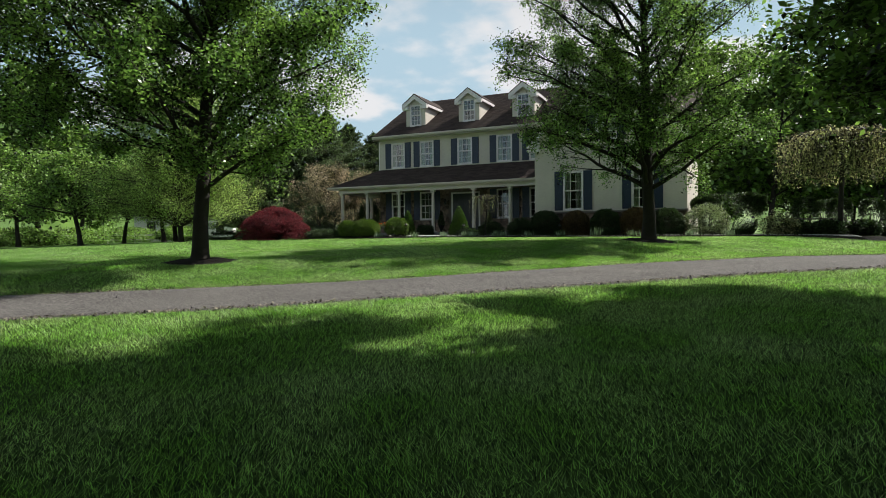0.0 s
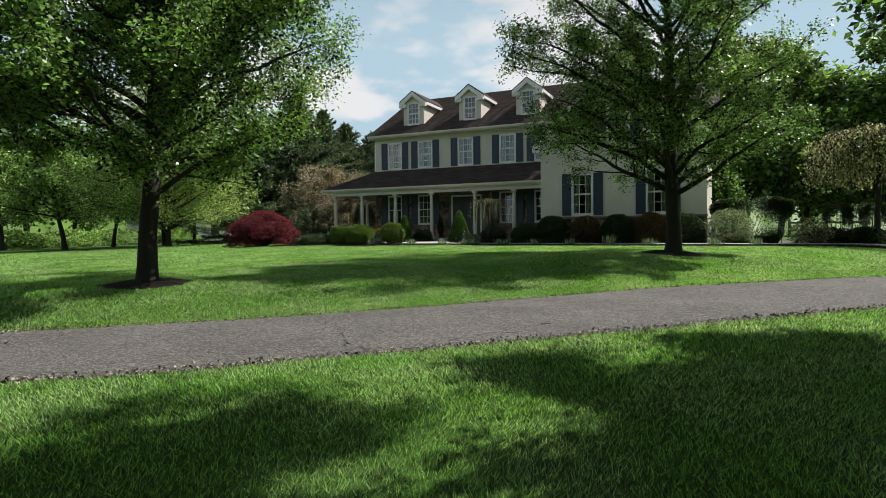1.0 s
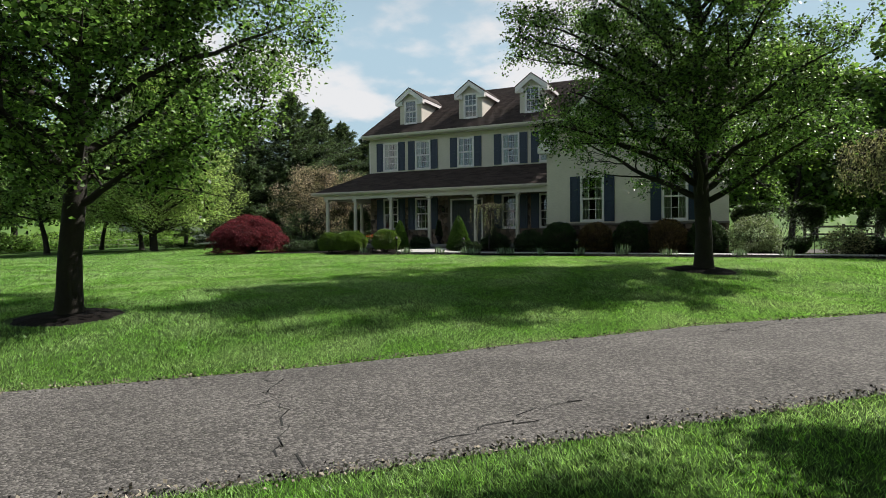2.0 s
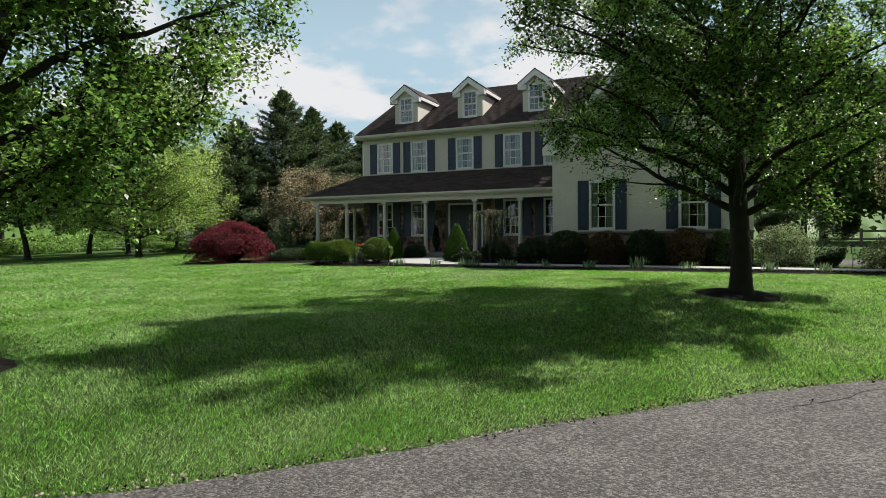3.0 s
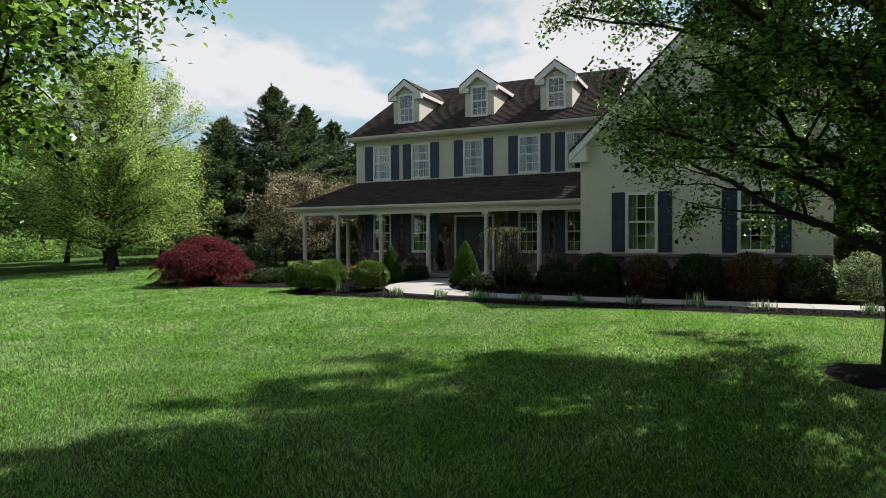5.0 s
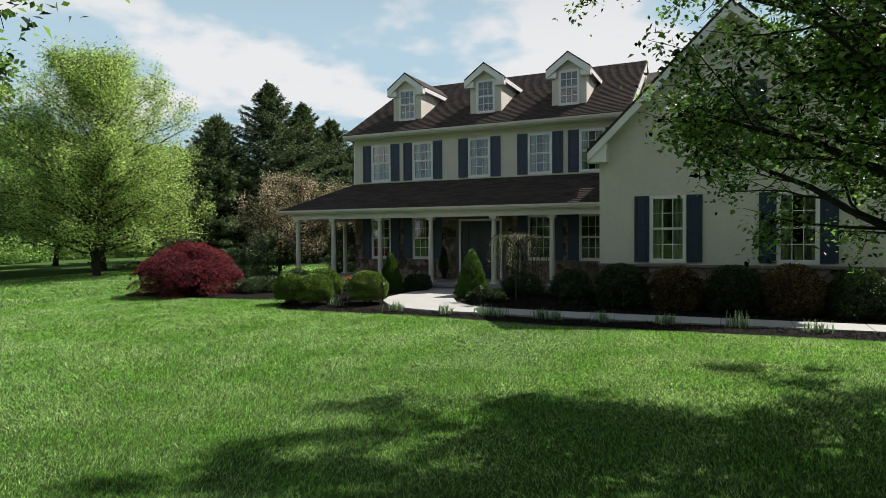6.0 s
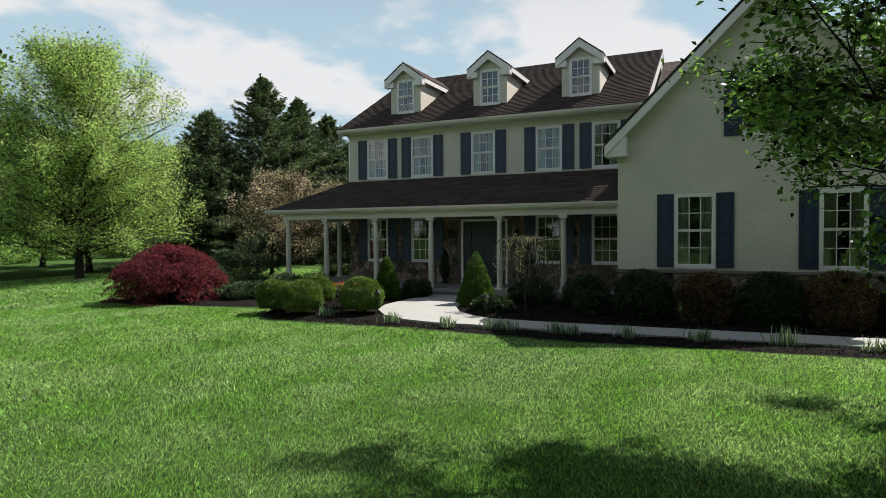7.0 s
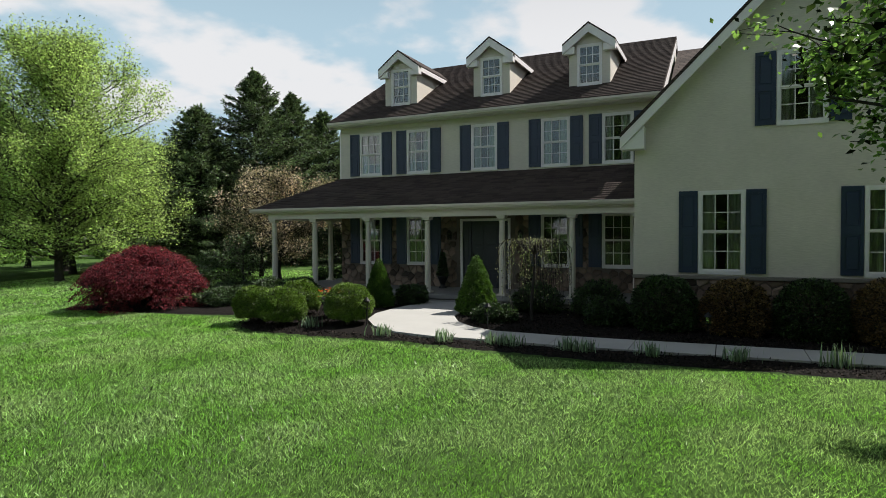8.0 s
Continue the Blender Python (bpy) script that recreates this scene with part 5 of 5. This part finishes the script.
weeping_tree(-9.25, 26.3, 1.95, 1.0, 210, 48, 0.040, M_weep, "small weeping cherry with bare arching twigs by the porch", hang=(0.75, 1.5))
weeping_tree(4.7, 26.9, 4.0, 2.3, 211, 420, 0.10, M_weep, "pale weeping cherry over the side bed", 0.11)

# an open little tree on the grass beyond the maple bed
broad_tree(-22.0, 31.0, 1.9, 1.1, 0.5, 0.04, 9, 2600, 0.09, M_dark_shrub, 215, "small open dark-leaved tree near the porch corner", spread=0.08, twig=0.25)

# faded flowering trees at the corner of the porch
for k, (x, y, h, r) in enumerate(((-22.8, 34.0, 4.6, 2.0), (-25.2, 35.6, 4.9, 2.2), (-21.2, 35.6, 4.2, 1.7))):
    broad_tree(x, y, h, r, 0.9, 0.09, 16, 14000, 0.09, M_blossom, 220 + k, "small flowering tree with faded pinkish blossom", spread=0.16, twig=0.4, group="flowering trees")


def iris(x, y, n, h, seed):
    rng = np.random.default_rng(seed)
    v, f = [], []
    for i in range(n):
        cx, cy = rng.normal() * 0.11, rng.normal() * 0.06
        a = rng.uniform(0, math.pi)
        w, hh = 0.010, h * rng.uniform(0.6, 1.15)
        lx, ly = rng.normal() * 0.045, rng.normal() * 0.045
        dx, dy = math.cos(a) * w, math.sin(a) * w
        b = len(v)
        v += [(cx - dx, cy - dy, 0), (cx + dx, cy + dy, 0), (cx + dx * 0.9 + lx * 0.4, cy + dy * 0.9 + ly * 0.4, hh * 0.6), (cx - dx * 0.9 + lx * 0.4, cy - dy * 0.9 + ly * 0.4, hh * 0.6), (cx + lx, cy + ly, hh), (cx + lx, cy + ly, hh)]
        f += [(b, b + 1, b + 2, b + 3), (b + 3, b + 2, b + 4, b + 5)]
    ob = raw("iris", v, f, M_iris)
    ob.location = (x, y, gz(x, y) + 0.03)
    tagged(ob, "clump of grey-green sword-shaped iris leaves", "iris", "irises along the walk")


for k, (x, y) in enumerate(((-11.45, 23.45), (-10.06, 23.32), (-9.05, 23.42), (-8.75, 23.42), (-7.75, 23.44), (-7.5, 23.46), (-6.43, 23.56), (-5.13, 23.68), (-3.76, 23.80), (-2.4, 23.9), (-13.5, 23.9), (0.9, 24.2), (-0.4, 24.1))):
    iris(x, y, 60, 0.25 if k != 8 else 0.36, 240 + k)


def path_light(x, y, h, seed):
    ob = empty("path_light", x, y, gz(x, y) + 0.02, "small black metal lantern on a stake beside the walk", "garden light", "path lights")
    part("stake", boxes((-0.009, 0.009, -0.009, 0.009, 0, h * 0.62)), M_black, ob)
    bm = boxes((-0.055, 0.055, -0.055, 0.055, h * 0.62, h * 0.64), (-0.045, 0.045, -0.045, 0.045, h * 0.88, h * 0.90))
    for sx in (-1, 1):
        for sy in (-1, 1):
            box(bm, sx * 0.04 - 0.005, sx * 0.04 + 0.005, sy * 0.04 - 0.005, sy * 0.04 + 0.005, h * 0.64, h * 0.88)
    part("cage", bm, M_black, ob)
    bm = bmesh.new()
    bmesh.ops.create_cone(bm, cap_ends=True, segments=10, radius1=0.085, radius2=0.012, depth=0.08, matrix=Matrix.Translation((0, 0, h * 0.90 + 0.04)))
    part("cap", bm, M_black, ob)
    part("lamp_glass", boxes((-0.03, 0.03, -0.03, 0.03, h * 0.645, h * 0.87)), M_glass, ob)


for k, (x, y, h) in enumerate(((-12.35, 24.35, 0.62), (-9.75, 24.85, 0.55), (-5.6, 25.5, 0.5), (1.7, 25.3, 0.75))):
    path_light(x, y, h, k)

# bowl of flowers between the boxwoods
planter = empty("planter", -13.75, 25.2, gz(-13.75, 25.2) + 0.03, "grey stone bowl planter with orange and red flowers", "planter")
bm = bmesh.new()
prof = [(0.0, 0.0), (0.16, 0.0), (0.16, 0.05), (0.08, 0.10), (0.08, 0.22), (0.28, 0.40), (0.33, 0.46), (0.33, 0.50), (0.28, 0.50), (0.24, 0.44), (0.0, 0.44)]
n = 24
rings = [[bm.verts.new((r * math.cos(2 * math.pi * i / n), r * math.sin(2 * math.pi * i / n), z)) for i in range(n)] for r, z in prof[1:-1]]
for p, q in zip(rings, rings[1:]):
    for i in range(n):
        bm.faces.new((p[i], p[(i + 1) % n], q[(i + 1) % n], q[i])).smooth = True
bm.faces.new(rings[-1])
part("bowl", bm, M_ledge, planter)
rng = np.random.default_rng(8)
c = rng.normal(size=(500, 3)) * np.array([0.15, 0.15, 0.06]) + np.array([0, 0, 0.54])
v, f = leaf_quads(c, 0.07, rng)
tagged(raw("greenery", v, f, M_box, planter), "small green leaves in the bowl", kind="stuff")
M_flower = material("flower_petal", (0.60, 0.10, 0.02), 0.5, 0.1, 4, 20, island=0.6, translucent=0.2)
c = rng.normal(size=(160, 3)) * np.array([0.15, 0.15, 0.04]) + np.array([0, 0, 0.62])
v, f = leaf_quads(c, 0.06, rng, -0.4, 0.9)
raw("blossoms", v, f, M_flower, planter)


def wall_lantern(x, y, z, turn=0):
    ob = empty("wall_lantern", x, y, z, "black metal lantern on the wall", "wall light", "wall lanterns")
    ob.rotation_euler = (0, 0, radians(turn))
    part("bracket", boxes((-0.04, 0.04, -0.02, -0.002, -0.10, 0.10), (-0.012, 0.012, -0.10, -0.02, 0.06, 0.085)), M_black, ob)
    bm = boxes((-0.06, 0.06, -0.16, -0.04, -0.14, -0.12), (-0.06, 0.06, -0.16, -0.04, 0.06, 0.08))
    for sx in (-1, 1):
        for sy in (-0.155, -0.045):
            box(bm, sx * 0.052 - 0.005, sx * 0.052 + 0.005, sy - 0.005, sy + 0.005, -0.12, 0.06)
    bmesh.ops.create_cone(bm, cap_ends=True, segments=4, radius1=0.11, radius2=0.02, depth=0.09, matrix=Matrix.Translation((0, -0.10, 0.125)) @ Matrix.Rotation(radians(45), 4, "Z"))
    part("cage", bm, M_black, ob)
    part("lamp_glass", boxes((-0.045, 0.045, -0.145, -0.055, -0.118, 0.058)), M_glass, ob)


wall_lantern(-13.45, WY - 0.04, 2.55)
wall_lantern(-11.05, WY - 0.04, 2.55)
wall_lantern(GX1 + 0.0, GY + 0.7, 2.9, 90)

# downspouts
house_part("downspout", boxes((GX0 - 0.10, GX0 - 0.03, GY + 1.85, GY + 1.91, 0.7, 3.30), bevel=0.008), M_trim, "white downspout")
house_part("downspout", boxes((WX0 - 0.09, WX0 - 0.01, WY + 0.05, WY + 0.11, 4.3, 6.2), bevel=0.008), M_trim)


# ---------------------------------------------------------------- distance: fence, far house, far rail
def rail_fence(x0, y0, x1, y1, n, mat, label):
    ob = empty("fence", x0, y0, gz(x0, y0), label, "fence")
    L = math.hypot(x1 - x0, y1 - y0)
    ob.rotation_euler = (0, 0, math.atan2(y1 - y0, x1 - x0))
    for i in range(n + 1):
        part("post", boxes((L * i / n - 0.07, L * i / n + 0.07, -0.07, 0.07, -0.3, 1.25)), mat, ob)
    for i in range(n):
        for z in (0.45, 1.0):
            part("rail", boxes((L * i / n + 0.072, L * (i + 1) / n - 0.072, -0.03, 0.03, z, z + 0.14)), mat, ob)


rail_fence(-76, 36, -58, 58, 10, M_trim, "white two-rail fence at the far edge of the lawn")
M_log = material("weathered_wood", (0.10, 0.085, 0.07), 0.9, 0.2, 3, 30)
rail_fence(4.5, 54.0, 9.5, 56.0, 2, M_log, "weathered split-rail fence at the edge of the woods")

far_house = empty("far_house", -66, 62, gz(-66, 62), "small white house beyond the far trees", "house")
part("wall", boxes((-6, 6, -4, 4, -0.3, 3.2)), M_trim, far_house)
bm = bmesh.new()
prism(bm, [(-4.5, 3.202), (4.5, 3.202), (0, 5.6)], "x", -6.4, 6.4)
part("roof", bm, M_roof, far_house)
for xx in (-4, -1.2, 1.6, 4.4):
    part("window", boxes((xx - 0.5, xx + 0.5, -4.05, -4.002, 1.0, 2.4)), M_inside, far_house)
far_house.rotation_euler = (0, 0, radians(40))

# dark urns with small evergreens either side of the door
for x in (-13.55, -10.75):
    urn = empty("urn", x, 30.85, FLOOR, "dark urn with a small evergreen beside the front door", "planter", "door urns")
    bm = bmesh.new()
    n = 18
    rings = [[bm.verts.new((r * math.cos(2 * math.pi * i / n), r * math.sin(2 * math.pi * i / n), z)) for i in range(n)] for r, z in ((0.13, 0.002), (0.13, 0.04), (0.06, 0.09), (0.09, 0.16), (0.17, 0.34), (0.19, 0.40), (0.16, 0.40))]
    for p, q in zip(rings, rings[1:]):
        for i in range(n):
            bm.faces.new((p[i], p[(i + 1) % n], q[(i + 1) % n], q[i])).smooth = True
    bm.faces.new(rings[-1])
    part("bowl", bm, M_black, urn)
    rng = np.random.default_rng(int(-x * 10))
    z = rng.uniform(0, 1, 2500)
    a = rng.uniform(0, 2 * math.pi, 2500)
    R = 0.2 * (1 - z * 0.75) * rng.uniform(0.7, 1.1, 2500)
    v, f = leaf_quads(np.stack([np.cos(a) * R, np.sin(a) * R, 0.38 + 0.75 * z], -1), 0.05, rng, -0.3)
    raw("foliage", v, f, M_dark_shrub, urn)

# loose grit and straw along the edges of the drive
rng = np.random.default_rng(71)
gu, side = rng.uniform(-4, 22, 9000), rng.integers(0, 2, 9000)
gv = np.where(side == 0, drive_near(gu) + 0.01, drive_far(gu) - 0.02) + rng.normal(size=9000) * 0.06
gx, gy = UX * gu - UY * gv, UY * gu + UX * gv
grit_c = np.stack([gx, gy, ground_z(gx, gy) + 0.03], -1)
v, f = leaf_quads(grit_c, 0.028, rng, -0.1, 0.7)
tagged(raw("grit", v, f, M_grit), "pale loose grit and straw along the driveway's edge", "gravel", kind="stuff")

# cracks in the drive
M_crack = material("crack_fill", (0.02, 0.02, 0.02), 0.95, 0.2, 5, 50)
for k, (u0, v0, du, dv, n) in enumerate(((3.1, 6.4, 0.35, 2.45, 26), (4.0, 6.3, 1.6, 0.35, 18), (12.2, 4.8, -0.5, 2.4, 26), (8.3, 7.9, 2.0, -0.3, 20), (-0.5, 7.5, 0.6, 1.9, 20))):
    rng = np.random.default_rng(500 + k)
    v, f = [], []
    for i in range(n + 1):
        t = i / n
        u, w = u0 + du * t + 0.07 * rng.normal(), v0 + dv * t + 0.05 * rng.normal()
        x, y = UX * u - UY * w, UY * u + UX * w
        hw = 0.006 * rng.uniform(0.4, 1.4)
        for s in (-1, 1):
            v.append((x + s * hw * (UX if abs(dv) > abs(du) else -UY), y + s * hw * (UY if abs(dv) > abs(du) else UX), gz(x, y) + 0.0335))
    for i in range(n):
        f.append((2 * i, 2 * i + 1, 2 * i + 3, 2 * i + 2))
    ob = raw("crack", v, f, M_crack)
    ob.parent = drive


# ---------------------------------------------------------------- fieldstone pieces
def clip_cell(poly, nx, nz, lim):
    """The part of a polygon on the near side of a line."""
    out = []
    for i, p in enumerate(poly):
        q = poly[(i + 1) % len(poly)]
        a, b = p[0] * nx + p[1] * nz - lim, q[0] * nx + q[1] * nz - lim
        if a <= 0:
            out.append(p)
        if a * b < 0:
            k = a / (a - b)
            out.append((p[0] + (q[0] - p[0]) * k, p[1] + (q[1] - p[1]) * k))
    return out


def stones(wall, x0, x1, z0, z1, y, skip, size, seed, limit=300):
    """Irregular rounded fieldstones laid on a wall, each a piece of its own."""
    rng = np.random.default_rng(seed)
    pts = []
    for _ in range(9000):
        p = (rng.uniform(x0, x1), rng.uniform(z0, z1))
        gap = size * (0.55 + 0.75 * rng.uniform() ** 2)
        if all(math.hypot((p[0] - q[0]) * 0.8, p[1] - q[1]) > min(gap, q[2]) for q in pts):
            pts.append((*p, gap))
    made = 0
    for px, pz, _ in sorted(pts):
        if any(s[0] < px < s[1] and s[2] < pz < s[3] for s in skip) or made >= limit:
            continue
        cell = [(x0, z0), (x1, z0), (x1, z1), (x0, z1)]
        for s in skip:
            if px < s[0] and s[2] < pz < s[3]:
                cell = clip_cell(cell, 1, 0, s[0])
            elif px > s[1] and s[2] < pz < s[3]:
                cell = clip_cell(cell, -1, 0, -s[1])
            elif s[0] < px < s[1]:
                cell = clip_cell(cell, 0, 1, s[2]) if pz < s[2] else clip_cell(cell, 0, -1, -s[3])
        for qx, qz, _ in pts:
            dx, dz = qx - px, qz - pz
            dist = math.hypot(dx, dz)
            if 0 < dist < size * 5:
                cell = clip_cell(cell, dx / dist, dz / dist, (px * dx + pz * dz) / dist + dist / 2 - 0.008)
        if len(cell) < 3:
            continue
        cx, cz = sum(p[0] for p in cell) / len(cell), sum(p[1] for p in cell) / len(cell)
        # corners knocked off
        ring = []
        for i, p in enumerate(cell):
            o, q = cell[i - 1], cell[(i + 1) % len(cell)]
            ring += [(p[0] + (o[0] - p[0]) * 0.15 - cx, p[1] + (o[1] - p[1]) * 0.15 - cz), (p[0] + (q[0] - p[0]) * 0.15 - cx, p[1] + (q[1] - p[1]) * 0.15 - cz)]
        made += 1
        dep = rng.uniform(0.020, 0.045)
        bm2 = bmesh.new()
        lo = [bm2.verts.new((p[0], 0.0, p[1])) for p in ring]
        mi = [bm2.verts.new((p[0] * 0.97, -dep * 0.65, p[1] * 0.97)) for p in ring]
        hi = [bm2.verts.new((p[0] * 0.74, -dep * rng.uniform(0.9, 1.15), p[1] * 0.74)) for p in ring]
        for p, q in ((lo, mi), (mi, hi)):
            for i in range(len(ring)):
                bm2.faces.new((p[i], p[(i + 1) % len(ring)], q[(i + 1) % len(ring)], q[i]))
        bm2.faces.new(hi)
        bmesh.ops.recalc_face_normals(bm2, faces=bm2.faces)
        ob = part("stone", bm2, M_stone, wall)
        ob.location = (cx, y - 0.001, cz)


bpy.context.view_layer.update()
skips = [(c - UW / 2 - 0.30, c + UW / 2 + 0.30, LZ0 - 0.05, LZ1 + 0.05) for c in LOWER] + [(-13.25, -11.25, FLOOR - 0.1, 3.20), (-13.52, -13.38, 2.35, 2.75), (-11.12, -10.98, 2.35, 2.75)]
porch_wall = [o for o in house.children if o.name.startswith("stone_wall")]
porch_wall.sort(key=lambda o: o.name)
stones(porch_wall[0], WX0, GX0, FLOOR, 3.30, WY, skips, 0.255, 301)
stones(porch_wall[1], GX0, GX1, 0.50, 1.60, GY - 0.02, [], 0.30, 302)

# ---------------------------------------------------------------- grass

def scatter_grass(name, x0, x1, y0, y1, n, keep, height, width, seed):
    rng = np.random.default_rng(seed)
    p = np.stack([rng.uniform(x0, x1, n), rng.uniform(y0, y1, n)], -1)
    u, v = UX * p[:, 0] + UY * p[:, 1], -UY * p[:, 0] + UX * p[:, 1]
    a, b = np.array([0.55, 0.0]), np.array([-5.3, 13.1])
    t = np.clip(((p - a) @ (b - a)) / ((b - a) @ (b - a)), 0, 1)
    d = np.linalg.norm(p - (a + t[:, None] * (b - a)), axis=1)
    ok = (rng.uniform(size=n) < keep(d)) & ((v < drive_near(u) + 0.07) | (v > drive_far(u) - 0.10))
    near = np.interp(p[:, 0], [-15.9, -15.4, -14.6, -13.2, -12.2, -11, -9.3, -7.6, -6, -4, 0, 4, 8], [24.6, 23.5, 23.05, 22.95, 22.95, 22.97, 22.75, 22.70, 22.92, 23.12, 23.5, 23.9, 24.3])
    ok &= ~((p[:, 0] > -15.9) & (p[:, 1] > near + 0.02))
    ok &= ~((p[:, 0] < -15.9) & (p[:, 0] > -23) & (p[:, 1] > 24.6) & (p[:, 1] < 27.6))
    ok &= ~((p[:, 0] > -19.3) & (p[:, 1] > 28.9))
    for cx, cy, r in ((-8.85, 8.95, 0.72), (-1.30, 17.80, 0.82)):
        ok &= np.hypot(p[:, 0] - cx, p[:, 1] - cy) > r
    # only the stretch of lawn that the walk looks over
    ok &= (p[:, 0] < 2.2 + 0.22 * p[:, 1]) & (p[:, 1] > -0.2 - 0.56 * p[:, 0])
    p, d = p[ok], d[ok]
    n = len(p)
    base = np.stack([p[:, 0], p[:, 1], ground_z(p[:, 0], p[:, 1]) - 0.004], -1)
    tall = 0.75 + 0.5 * np.sin(p[:, 0] * 2.1 + 1.3 * np.sin(p[:, 1] * 1.7)) * np.sin(p[:, 1] * 2.6 + np.sin(p[:, 0] * 3.1))
    h = height * rng.uniform(0.55, 1.25, n) * (0.95 + 0.15 * tall)
    swirl = 2.2 * np.sin(p[:, 0] * 0.55 + 1.1 * np.sin(p[:, 1] * 0.43)) + 1.6 * np.sin(p[:, 1] * 0.71)
    lean = rng.normal(size=(n, 2)) * 0.6 + 0.22 * np.stack([np.cos(swirl), np.sin(swirl)], -1)
    ang = rng.uniform(0, np.pi, n)
    w = (width * (1 + d * 0.11) * rng.uniform(0.7, 1.3, n))[:, None] * np.stack([np.cos(ang), np.sin(ang)], -1)
    z = np.zeros((n, 1))
    tip = base + np.hstack([lean * h[:, None], (h * 0.95)[:, None]])
    verts = np.stack([base - np.hstack([w, z]) * 0.5, base + np.hstack([w, z]) * 0.5, tip], 1).reshape(-1, 3)
    faces = np.arange(3 * n).reshape(-1, 3)
    return tagged(raw(name, verts, faces, M_grass), "short green lawn grass blades", "grass", kind="stuff")


scatter_grass("grass", -24, 12, 1.0, 25, 5600000, lambda d: np.clip(np.exp(-d / 4.0) * 0.75 + 0.33, 0, 1), 0.036, 0.0042, 5)
scatter_grass("grass", -38, -9, 12, 40, 260000, lambda d: np.where(d > 6, 0.9, 0.0), 0.06, 0.0065, 6)
scatter_grass("grass", 2, 14, 12, 30, 60000, lambda d: np.where(d > 6, 0.9, 0.0), 0.06, 0.0065, 7)
